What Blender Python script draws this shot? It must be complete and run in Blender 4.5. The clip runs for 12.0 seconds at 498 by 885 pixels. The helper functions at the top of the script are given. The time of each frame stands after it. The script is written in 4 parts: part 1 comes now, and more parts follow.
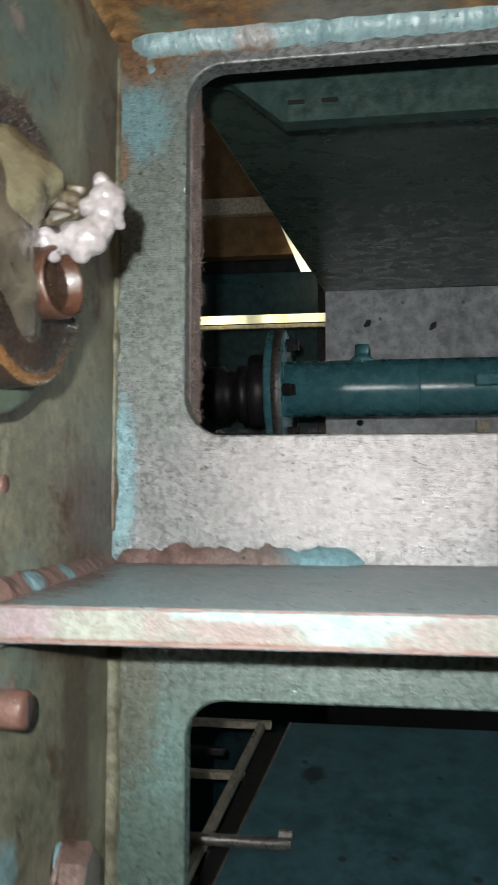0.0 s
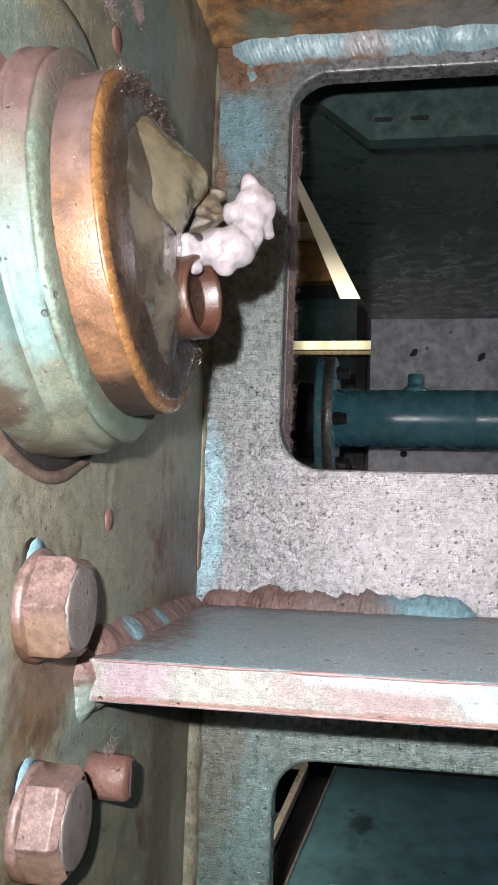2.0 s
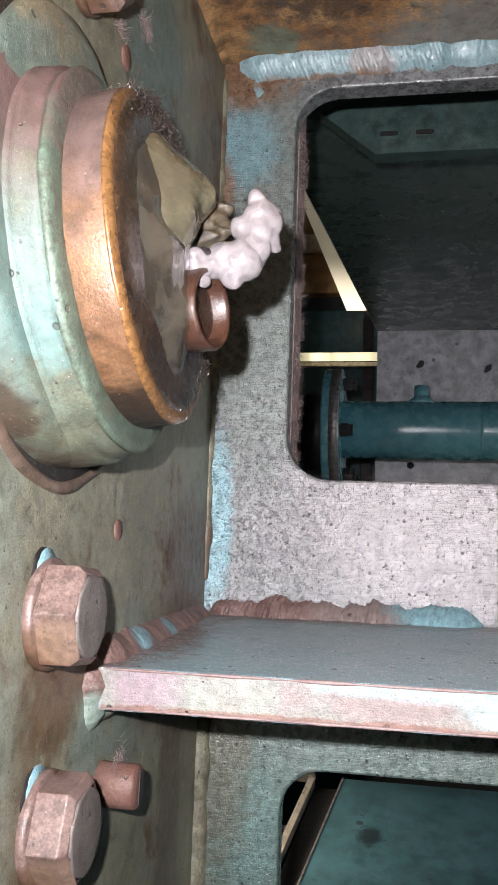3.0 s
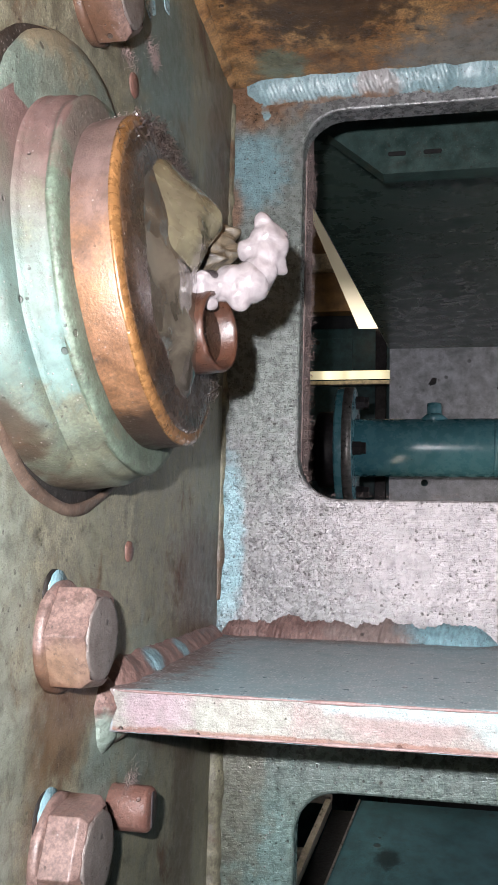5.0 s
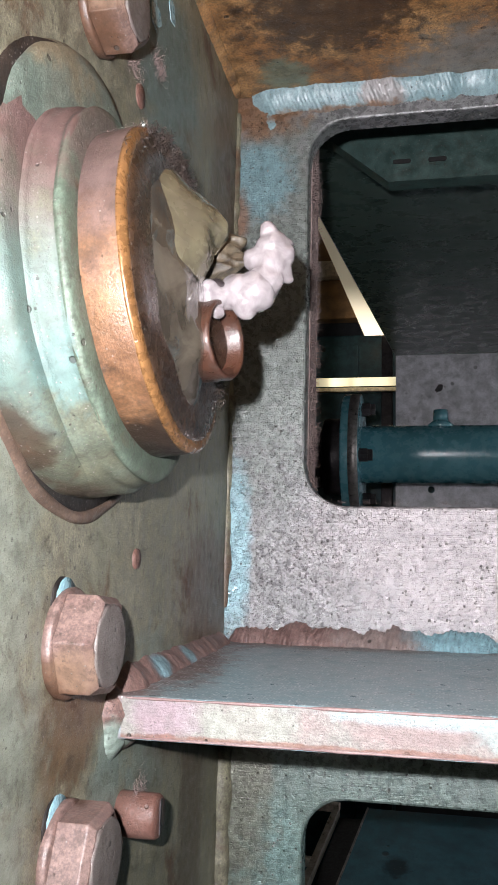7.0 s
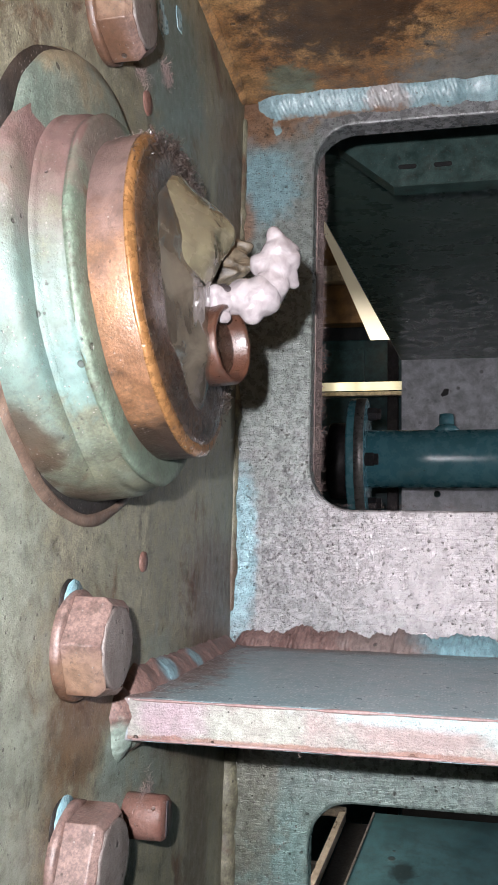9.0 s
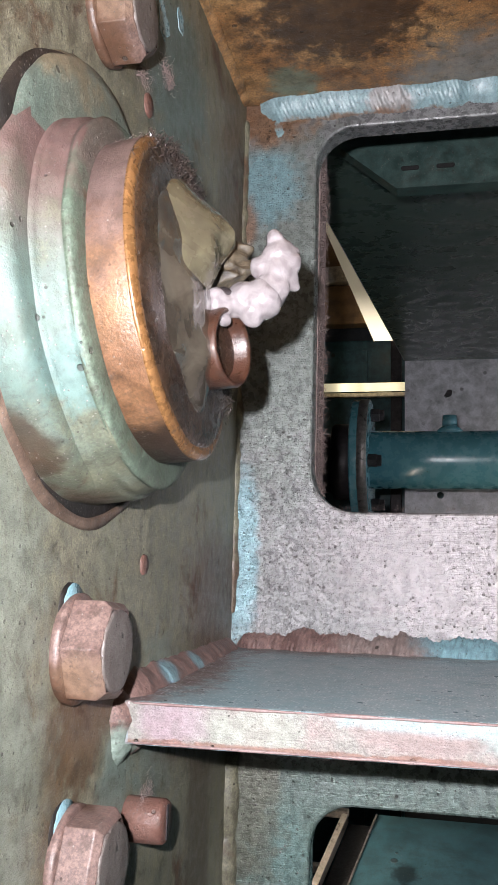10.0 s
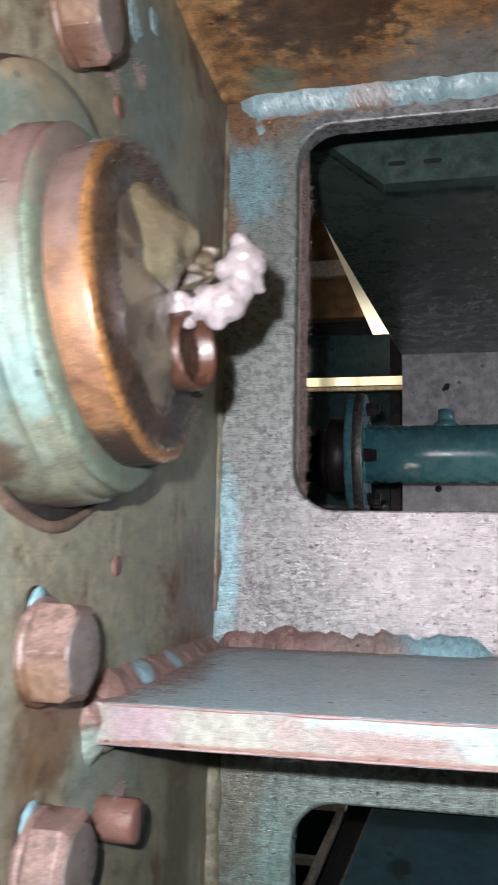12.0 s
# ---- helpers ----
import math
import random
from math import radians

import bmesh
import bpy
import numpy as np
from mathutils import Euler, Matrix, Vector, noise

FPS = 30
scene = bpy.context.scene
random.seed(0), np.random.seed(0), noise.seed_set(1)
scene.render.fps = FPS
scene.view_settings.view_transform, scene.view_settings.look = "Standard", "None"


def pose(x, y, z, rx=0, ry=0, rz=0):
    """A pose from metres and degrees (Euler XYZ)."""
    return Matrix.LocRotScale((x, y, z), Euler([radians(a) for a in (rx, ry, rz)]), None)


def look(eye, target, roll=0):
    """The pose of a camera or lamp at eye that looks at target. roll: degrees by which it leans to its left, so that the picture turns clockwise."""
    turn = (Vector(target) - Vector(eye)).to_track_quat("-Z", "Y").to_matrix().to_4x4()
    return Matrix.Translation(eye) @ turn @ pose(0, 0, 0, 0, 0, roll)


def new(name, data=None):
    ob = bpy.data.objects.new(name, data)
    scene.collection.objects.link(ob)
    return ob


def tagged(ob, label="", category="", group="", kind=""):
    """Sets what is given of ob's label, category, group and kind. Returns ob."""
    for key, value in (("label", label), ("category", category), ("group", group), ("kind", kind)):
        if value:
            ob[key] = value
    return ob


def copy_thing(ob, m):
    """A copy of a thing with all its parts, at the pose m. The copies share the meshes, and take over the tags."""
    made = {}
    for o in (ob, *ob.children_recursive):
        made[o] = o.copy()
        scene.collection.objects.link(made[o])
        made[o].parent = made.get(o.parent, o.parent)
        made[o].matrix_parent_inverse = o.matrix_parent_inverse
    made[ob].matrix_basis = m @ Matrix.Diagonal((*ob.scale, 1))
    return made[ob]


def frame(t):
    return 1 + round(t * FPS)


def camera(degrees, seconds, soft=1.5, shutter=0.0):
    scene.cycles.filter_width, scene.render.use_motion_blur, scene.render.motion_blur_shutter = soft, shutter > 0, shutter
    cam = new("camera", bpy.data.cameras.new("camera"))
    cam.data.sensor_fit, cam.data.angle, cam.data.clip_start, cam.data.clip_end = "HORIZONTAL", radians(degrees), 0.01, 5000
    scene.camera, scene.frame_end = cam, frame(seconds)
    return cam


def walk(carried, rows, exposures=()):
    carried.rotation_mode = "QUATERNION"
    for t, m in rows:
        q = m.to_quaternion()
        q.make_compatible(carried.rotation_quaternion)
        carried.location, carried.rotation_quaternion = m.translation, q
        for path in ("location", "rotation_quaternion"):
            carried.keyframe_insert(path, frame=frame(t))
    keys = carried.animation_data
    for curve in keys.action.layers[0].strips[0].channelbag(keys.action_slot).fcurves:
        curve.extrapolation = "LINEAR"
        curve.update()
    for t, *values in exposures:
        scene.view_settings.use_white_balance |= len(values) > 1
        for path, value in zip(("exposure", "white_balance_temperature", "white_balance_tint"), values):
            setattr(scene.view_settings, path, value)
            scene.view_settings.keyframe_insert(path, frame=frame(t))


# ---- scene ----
cam = camera(32.05, 12.0, soft=1.5, shutter=0.5)
PATH = [
    (0, (0.1535, -0.4788, 1.0357), (-0.1545, 1.4922, 1.1773), 0.13),
    (0.5, (0.1078, -0.4375, 1.0451), (-0.2046, 1.5313, 1.2064), 0.86),
    (1, (0.0996, -0.4434, 1.0409), (-0.2263, 1.5217, 1.2202), 1.89),
    (1.5, (0.1046, -0.4474, 1.0419), (-0.2346, 1.5144, 1.2325), 2.01),
    (2, (0.1056, -0.4487, 1.0422), (-0.2456, 1.5102, 1.2410), 1.99),
    (2.5, (0.1054, -0.4502, 1.0417), (-0.2546, 1.5055, 1.2548), 2.03),
    (3, (0.1060, -0.4521, 1.0415), (-0.2607, 1.5010, 1.2665), 1.99),
    (5, (0.1079, -0.4532, 1.0420), (-0.2908, 1.4884, 1.3090), 1.55),
    (5.5, (0.1078, -0.4538, 1.0416), (-0.2960, 1.4857, 1.3161), 1.43),
    (6, (0.1082, -0.4543, 1.0417), (-0.3006, 1.4837, 1.3189), 1.39),
    (6.5, (0.1082, -0.4552, 1.0416), (-0.3033, 1.4818, 1.3218), 1.41),
    (7, (0.1081, -0.4546, 1.0419), (-0.3049, 1.4817, 1.3250), 1.40),
    (9, (0.1084, -0.4566, 1.0413), (-0.3177, 1.4754, 1.3343), 1.47),
    (9.5, (0.1089, -0.4564, 1.0419), (-0.3211, 1.4748, 1.3347), 1.52),
    (10, (0.1093, -0.4560, 1.0423), (-0.3249, 1.4741, 1.3362), 1.54),
    (10.5, (0.1089, -0.4561, 1.0422), (-0.3272, 1.4735, 1.3365), 1.52),
    (11, (0.1084, -0.4567, 1.0415), (-0.3302, 1.4722, 1.3367), 1.58),
    (11.5, (0.1090, -0.4566, 1.0416), (-0.3320, 1.4717, 1.3369), 1.54),
    (11.8, (0.1090, -0.4566, 1.0416), (-0.3320, 1.4717, 1.3369), 1.54),
    (12, (0.1212, -0.4544, 1.0453), (-0.3216, 1.4760, 1.3239), 1.24),
]
walk(cam, [(t, look(eye, target, roll)) for t, eye, target, roll in PATH],
     exposures=[(0.0, 0.19, 6350, 3.0), (0.5, 0.27, 6300, 14.4), (1.0, 0.11, 6300, 14.8), (1.5, 0.10, 6300, 15.2), (12.0, 0.10, 6230, 16.2)])

# ---- light: added hall lamps, dim world; the torch beside the lens is a thing below ----
TORCH_POWER = 38000.0
LAMP_POWER = 60.0
world = bpy.data.worlds.new("hall_air")
world.use_nodes = True
world.node_tree.nodes["Background"].inputs[0].default_value = (0.75, 0.85, 0.95, 1)
world.node_tree.nodes["Background"].inputs[1].default_value = 0.0005
scene.world = world


# ---- materials ----
def nodes_of(name):
    m = bpy.data.materials.new(name)
    m.use_nodes = True
    nt = m.node_tree
    return m, nt, nt.nodes["Principled BSDF"]


class Net:
    """Short names for the nodes of one material."""

    def __init__(self, nt, where="Object"):
        self.nt = nt
        self.co = nt.nodes.new("ShaderNodeTexCoord").outputs[where]

    def put(self, socket, v):
        if isinstance(v, bpy.types.NodeSocket):
            self.nt.links.new(v, socket)
        elif isinstance(v, (tuple, list)) and len(v) == 3 and socket.type == "RGBA":
            socket.default_value = (*v, 1)
        else:
            socket.default_value = v

    def noise(self, scale, detail=6, rough=0.6, stretch=None, co=None, warp=0.0):
        n = self.nt.nodes.new("ShaderNodeTexNoise")
        src = co or self.co
        if stretch:
            mp = self.nt.nodes.new("ShaderNodeMapping")
            mp.inputs["Scale"].default_value = stretch
            self.nt.links.new(src, mp.inputs["Vector"])
            src = mp.outputs[0]
        self.nt.links.new(src, n.inputs["Vector"])
        n.inputs["Scale"].default_value = scale
        n.inputs["Detail"].default_value = detail
        n.inputs["Roughness"].default_value = rough
        n.inputs["Distortion"].default_value = warp
        return n.outputs[0]

    def voronoi(self, scale, feature="F1"):
        v = self.nt.nodes.new("ShaderNodeTexVoronoi")
        v.feature = feature
        self.nt.links.new(self.co, v.inputs["Vector"])
        v.inputs["Scale"].default_value = scale
        sep = self.nt.nodes.new("ShaderNodeSeparateColor")
        self.nt.links.new(v.outputs["Color"], sep.inputs[0])
        return v.outputs["Distance"], sep.outputs[0]

    def ramp(self, v, lo, hi, a=0.0, b=1.0):
        r = self.nt.nodes.new("ShaderNodeMapRange")
        r.interpolation_type = "SMOOTHSTEP"
        self.put(r.inputs[0], v)
        for k, x in zip((1, 2, 3, 4), (lo, hi, a, b)):
            r.inputs[k].default_value = x
        return r.outputs[0]

    def math(self, op, a, b=0.0):
        m = self.nt.nodes.new("ShaderNodeMath")
        m.operation = op
        self.put(m.inputs[0], a)
        self.put(m.inputs[1], b)
        return m.outputs[0]

    def mix(self, f, a, b):
        m = self.nt.nodes.new("ShaderNodeMix")
        m.data_type = "RGBA"
        self.put(m.inputs[0], f)
        self.put(m.inputs[6], a)
        self.put(m.inputs[7], b)
        return m.outputs[2]

    def blot(self, centre, size, ragged=0.5, grain=110, edge=0.7):
        """A stain of ragged outline round a place: 1 inside, 0 outside."""
        mp = self.nt.nodes.new("ShaderNodeMapping")
        mp.inputs["Location"].default_value = [-c / s for c, s in zip(centre, size)]
        mp.inputs["Scale"].default_value = [1 / s for s in size]
        self.nt.links.new(self.co, mp.inputs["Vector"])
        ln = self.nt.nodes.new("ShaderNodeVectorMath")
        ln.operation = "LENGTH"
        self.nt.links.new(mp.outputs[0], ln.inputs[0])
        d = self.math("ADD", ln.outputs["Value"], self.math("MULTIPLY", self.math("SUBTRACT", self.noise(grain, 7, 0.65), 0.5), ragged * 4))
        return self.ramp(d, 1 + edge / 2, 1 - edge / 2)

    def bump(self, h, strength, dist, normal=None):
        b = self.nt.nodes.new("ShaderNodeBump")
        b.inputs["Strength"].default_value = strength
        b.inputs["Distance"].default_value = dist
        self.nt.links.new(h, b.inputs["Height"])
        if normal:
            self.nt.links.new(normal, b.inputs["Normal"])
        return b.outputs[0]


RUST = (0.16, 0.065, 0.025)
RUST_DARK = (0.05, 0.022, 0.012)
SKY = (0.30, 0.52, 0.58)


def dull(colour):
    """Takes a colour down, so that less light bounces into the shadows."""
    return tuple(0.63 * c for c in colour)


def worn(name, base, second, rust=RUST, rusty=0.35, pits=0.5, pit_scale=420, blots=(), rough=0.45, metal=0.0, grain=60,
         chip=None, chips=0.0, relief=1.0, streak=None, speck=0.5, coat=0.0, grime=0.5, rings=False, mottle=1.0, beads=0.0, bead_spot=None, brushed=0.0, grit=0.0):
    """Old machine paint: two tones of it, chips, rust, pits and grime, on the grain of the sheet."""
    m, nt, bsdf = nodes_of(name)
    n = Net(nt)
    base, second, rust = dull(base), dull(second), dull(rust)
    big, mid, fine = n.noise(grain, 6, 0.62), n.noise(grain * 5, 6, 0.65), n.noise(1500, 3, 0.6)
    col = n.mix(n.ramp(big, 0.38, 0.62), base, second)
    if streak:
        line = n.noise(260, 4, 0.6, stretch=streak)
        col = n.mix(n.ramp(line, 0.52, 0.75, 0, 0.45), col, tuple(0.45 * c for c in second))
    shade = n.math("MULTIPLY", n.ramp(mid, 0.3, 0.7, 1 - 0.36 * mottle, 1 + 0.26 * mottle), n.ramp(n.noise(1100, 3, 0.7), 0.3, 0.7, 1 - 0.26 * mottle, 1 + 0.24 * mottle))
    col = n.mix(1.0, col, col)
    mul = nt.nodes.new("ShaderNodeMix")
    mul.data_type, mul.blend_type = "RGBA", "MULTIPLY"
    mul.inputs[0].default_value = 1.0
    n.put(mul.inputs[6], col)
    n.put(mul.inputs[7], shade)
    col = mul.outputs[2]
    high = n.math("MULTIPLY", mid, 0.6)
    roughness = n.ramp(mid, 0.3, 0.7, rough - 0.1, rough + 0.15)
    for centre, size, colour, ragged, cover in blots:
        colour = dull(colour)
        f = n.math("MULTIPLY", n.blot(centre, size, ragged), cover)
        tint = n.mix(n.ramp(n.noise(grain * 4, 5), 0.35, 0.65), tuple(0.75 * c for c in colour), tuple(1.12 * c for c in colour))
        col = n.mix(f, col, tint)
    if chip:
        c = n.ramp(n.noise(grain * 2.2, 8, 0.68, warp=0.4), 0.66 - 0.2 * chips, 0.68 - 0.2 * chips)
        col = n.mix(c, col, chip)
        high = n.math("ADD", high, n.math("MULTIPLY", c, 0.5))
    r = n.ramp(n.noise(grain * 0.7, 9, 0.7, warp=0.6), 0.72 - 0.3 * rusty, 0.86 - 0.3 * rusty)
    col = n.mix(n.math("MULTIPLY", r, 0.85), col, n.mix(n.ramp(n.noise(grain * 6, 5), 0.35, 0.65), rust, RUST_DARK))
    roughness = n.math("ADD", roughness, n.math("MULTIPLY", r, 0.2))
    if grime > 0:
        g = n.ramp(n.noise(grain * 2.6, 10, 0.75, warp=0.5), 0.5, 0.72)
        g2 = n.ramp(n.noise(grain * 11, 5, 0.7), 0.52, 0.7)
        dirt = n.math("MULTIPLY", n.math("ADD", g, n.math("MULTIPLY", g2, 0.6)), 0.62 * grime)
        col = n.mix(dirt, col, (0.034, 0.025, 0.018))
        roughness = n.math("ADD", roughness, n.math("MULTIPLY", g, 0.12))
    if pits > 0:
        gate0 = n.ramp(n.noise(grain * 0.9, 4, 0.7), 0.34, 0.6, 0.25, 1.0)
        dips = 0.0
        for scale, share, reach, dark in ((pit_scale * 0.62, 0.5 * pits, 0.26, 0.8), (pit_scale * 1.5, 0.55 * pits, 0.27, 0.65)):
            d, rnd = n.voronoi(scale)
            size = n.ramp(rnd, 1.0 - share, 1.0, 0.02, reach)
            p = n.math("MULTIPLY", n.math("MULTIPLY", n.ramp(n.math("SUBTRACT", d, size), 0.04, -0.05), n.ramp(rnd, 1.0 - share, 1.01 - share)), gate0)
            col = n.mix(n.math("MULTIPLY", p, dark), col, (0.03, 0.026, 0.022))
            dips = n.math("ADD", p, dips)
        high = n.math("SUBTRACT", high, n.math("MULTIPLY", dips, 1.0))
        if rings:
            d, rnd = n.voronoi(pit_scale * 0.42)
            ring = n.math("MULTIPLY", n.math("MULTIPLY", n.ramp(d, 0.09, 0.13), n.ramp(d, 0.19, 0.15)), n.ramp(rnd, 0.93, 0.94))
            col = n.mix(n.math("MULTIPLY", ring, 0.75), col, (0.045, 0.04, 0.035))
            high = n.math("SUBTRACT", high, n.math("MULTIPLY", ring, 0.9))
    if speck > 0:
        d2, rnd2 = n.voronoi(900)
        s = n.math("MULTIPLY", n.ramp(d2, 0.34, 0.16), n.ramp(rnd2, 1.0 - 0.42 * speck, 1.02 - 0.42 * speck))
        col = n.mix(n.math("MULTIPLY", s, 0.7), col, n.mix(n.ramp(fine, 0.4, 0.6), (0.03, 0.025, 0.02), (0.24, 0.22, 0.205)))
    if beads > 0:
        where = n.blot(*bead_spot) if bead_spot else 1.0
        for scale, tall in ((1700, 0.9), (1000, 0.8)):
            d3, rnd3 = n.voronoi(scale)
            dome = n.math("MULTIPLY", n.math("MULTIPLY", n.ramp(d3, 0.50, 0.1), n.ramp(rnd3, 0.6, 0.8)), where)
            high = n.math("ADD", high, n.math("MULTIPLY", dome, beads * tall))
            rim = n.math("MULTIPLY", n.math("MULTIPLY", n.ramp(d3, 0.30, 0.40), n.math("MULTIPLY", n.ramp(d3, 0.56, 0.46), n.ramp(rnd3, 0.88, 0.93))), where)
            col = n.mix(n.math("MULTIPLY", rim, 0.16), col, (0.06, 0.05, 0.043))
    if brushed > 0:
        lines = n.noise(1500, 4, 0.6, stretch=(0.035, 1, 1))
        high = n.math("ADD", high, n.math("MULTIPLY", lines, brushed))
        col = n.mix(n.ramp(lines, 0.55, 0.72, 0, 0.35), col, (0.12, 0.11, 0.105))
    if grit > 0:
        d4, rnd4 = n.voronoi(850)
        g4 = n.math("MULTIPLY", n.ramp(d4, 0.46, 0.30), n.ramp(rnd4, 1.0 - 0.4 * grit, 1.02 - 0.4 * grit))
        col = n.mix(n.math("MULTIPLY", g4, 0.55), col, (0.70, 0.70, 0.70))
    high = n.math("ADD", high, n.math("MULTIPLY", fine, 0.25))
    n.put(bsdf.inputs["Base Color"], col)
    n.put(bsdf.inputs["Roughness"], roughness)
    bsdf.inputs["Metallic"].default_value = metal
    bsdf.inputs["Coat Weight"].default_value = coat
    bsdf.inputs["Coat Roughness"].default_value = 0.25
    n.put(bsdf.inputs["Normal"], n.bump(high, min(1.0, 0.7 * relief), 0.0009))
    return m


def grease(name, a, b, rough, scale=160, sss=0.0, relief=0.5):
    m, nt, bsdf = nodes_of(name)
    n = Net(nt)
    g = n.noise(scale, 5, 0.6, warp=0.8)
    n.put(bsdf.inputs["Base Color"], n.mix(n.ramp(g, 0.35, 0.65), dull(a), dull(b)))
    n.put(bsdf.inputs["Roughness"], n.ramp(n.noise(scale * 2, 3), 0.3, 0.7, rough, rough + 0.15))
    bsdf.inputs["IOR"].default_value = 1.5
    bsdf.inputs["Coat Weight"].default_value = 1.0
    bsdf.inputs["Coat Roughness"].default_value = 0.06
    if sss:
        bsdf.inputs["Subsurface Weight"].default_value = sss
        bsdf.inputs["Subsurface Scale"].default_value = 0.003
        bsdf.inputs["Subsurface Radius"].default_value = (1.0, 0.9, 0.9)
    n.put(bsdf.inputs["Normal"], n.bump(g, relief, 0.0012))
    return m


def glow(name, colour, power):
    m, nt, bsdf = nodes_of(name)
    bsdf.inputs["Base Color"].default_value = (*colour, 1)
    bsdf.inputs["Emission Color"].default_value = (*colour, 1)
    bsdf.inputs["Emission Strength"].default_value = power
    return m


M_FRONT = worn("front_plate_paint", (0.225, 0.233, 0.232), (0.305, 0.305, 0.31), rusty=0.24, pits=1.0, pit_scale=560, rough=0.26, metal=0.35, grain=45, rings=True, relief=1.3,
               beads=0.38, bead_spot=((0.01, 0, 1.14), (0.085, 0.3, 0.16), 0.25), brushed=0.26,
               streak=(0.06, 1, 1), speck=0.3, blots=(
                   ((0.0, 0, 0.80), (0.9, 0.2, 0.158), (0.21, 0.31, 0.27), 0.10, 0.92),
                   ((0.15, 0, 1.055), (0.10, 0.1, 0.05), (0.46, 0.41, 0.42), 0.3, 0.6),
                   ((0.02, 0, 1.20), (0.035, 0.1, 0.11), (0.27, 0.33, 0.29), 0.5, 0.6),
                   ((0.012, 0, 1.258), (0.02, 0.1, 0.022), SKY, 0.4, 0.8),
                   ((0.004, 0, 1.05), (0.009, 0.1, 0.045), SKY, 0.3, 0.85),
                   ((0.0, 0, 1.238), (0.008, 0.1, 0.016), (0.33, 0.17, 0.09), 0.3, 0.8),
                   ((0.01, 0, 1.30), (0.03, 0.1, 0.017), (0.30, 0.15, 0.07), 0.5, 0.85),
                   ((0.03, 0, 0.895), (0.012, 0.1, 0.03), (0.28, 0.45, 0.42), 0.4, 0.7),
                   ((0.008, 0, 0.93), (0.02, 0.1, 0.05), (0.22, 0.19, 0.13), 0.6, 0.6)))
M_SIDE = worn("side_plate_paint", (0.235, 0.225, 0.15), (0.315, 0.30, 0.21), rusty=0.6, pits=0.14, pit_scale=700, rough=0.40, grain=30, speck=0.8, grime=1.2, mottle=1.3,
              streak=(1, 1, 0.4), relief=1.3, blots=(
                  ((0, -0.13, 1.25), (0.1, 0.045, 0.04), (0.14, 0.22, 0.205), 0.4, 0.8),
                  ((0, -0.03, 1.22), (0.1, 0.025, 0.09), (0.15, 0.10, 0.06), 0.4, 0.8),
                  ((0, -0.195, 0.992), (0.1, 0.024, 0.018), (0.17, 0.09, 0.04), 0.8, 0.8),
                  ((0, -0.212, 0.975), (0.1, 0.010, 0.05), (0.17, 0.105, 0.05), 0.8, 0.6),
                  ((0, -0.26, 0.98), (0.1, 0.036, 0.13), (0.33, 0.37, 0.30), 0.5, 0.75),
                  ((0, -0.165, 0.968), (0.1, 0.016, 0.02), (0.30, 0.40, 0.35), 0.6, 0.7),
                  ((0, -0.178, 1.040), (0.1, 0.012, 0.022), (0.33, 0.33, 0.23), 0.7, 0.6),
                  ((0, -0.12, 0.985), (0.1, 0.03, 0.03), (0.26, 0.34, 0.30), 0.6, 0.6),
                  ((0, -0.136, 0.884), (0.1, 0.012, 0.014), SKY, 0.4, 0.8),
                  ((0, -0.07, 0.98), (0.1, 0.05, 0.018), (0.13, 0.06, 0.035), 0.5, 0.8),
                  ((0, -0.03, 1.03), (0.1, 0.05, 0.03), (0.17, 0.10, 0.07), 0.5, 0.75),
                  ((0, -0.055, 0.9), (0.1, 0.02, 0.12), (0.10, 0.055, 0.03), 0.5, 0.7)))
M_TOP = worn("top_plate_rust", (0.33, 0.16, 0.058), (0.47, 0.27, 0.115), rusty=0.58, grime=1.2, mottle=1.5, pits=0.25, pit_scale=300, rough=0.4, grain=22, relief=1.4, speck=0.6,
             blots=(((0.03, -0.02, 1.31), (0.013, 0.014, 0.1), (0.20, 0.26, 0.18), 0.5, 0.8),
                    ((0.14, -0.01, 1.31), (0.05, 0.04, 0.1), (0.27, 0.27, 0.25), 0.4, 0.8),
                    ((0.06, -0.07, 1.31), (0.04, 0.03, 0.1), (0.055, 0.03, 0.018), 0.5, 0.85)))
M_SHELF = worn("shelf_paint", (0.345, 0.50, 0.55), (0.41, 0.55, 0.59), rusty=0.03, pits=0.08, pit_scale=240, rough=0.36, grain=30, speck=0.25, relief=0.6, grime=0.22, mottle=0.4, grit=0.9,
               blots=(((0.0, -0.09, 1.0), (0.022, 0.09, 0.05), (0.27, 0.16, 0.135), 0.6, 0.85), ((0.05, 0, 1.0), (0.2, 0.02, 0.05), (0.2, 0.14, 0.12), 0.5, 0.7)))
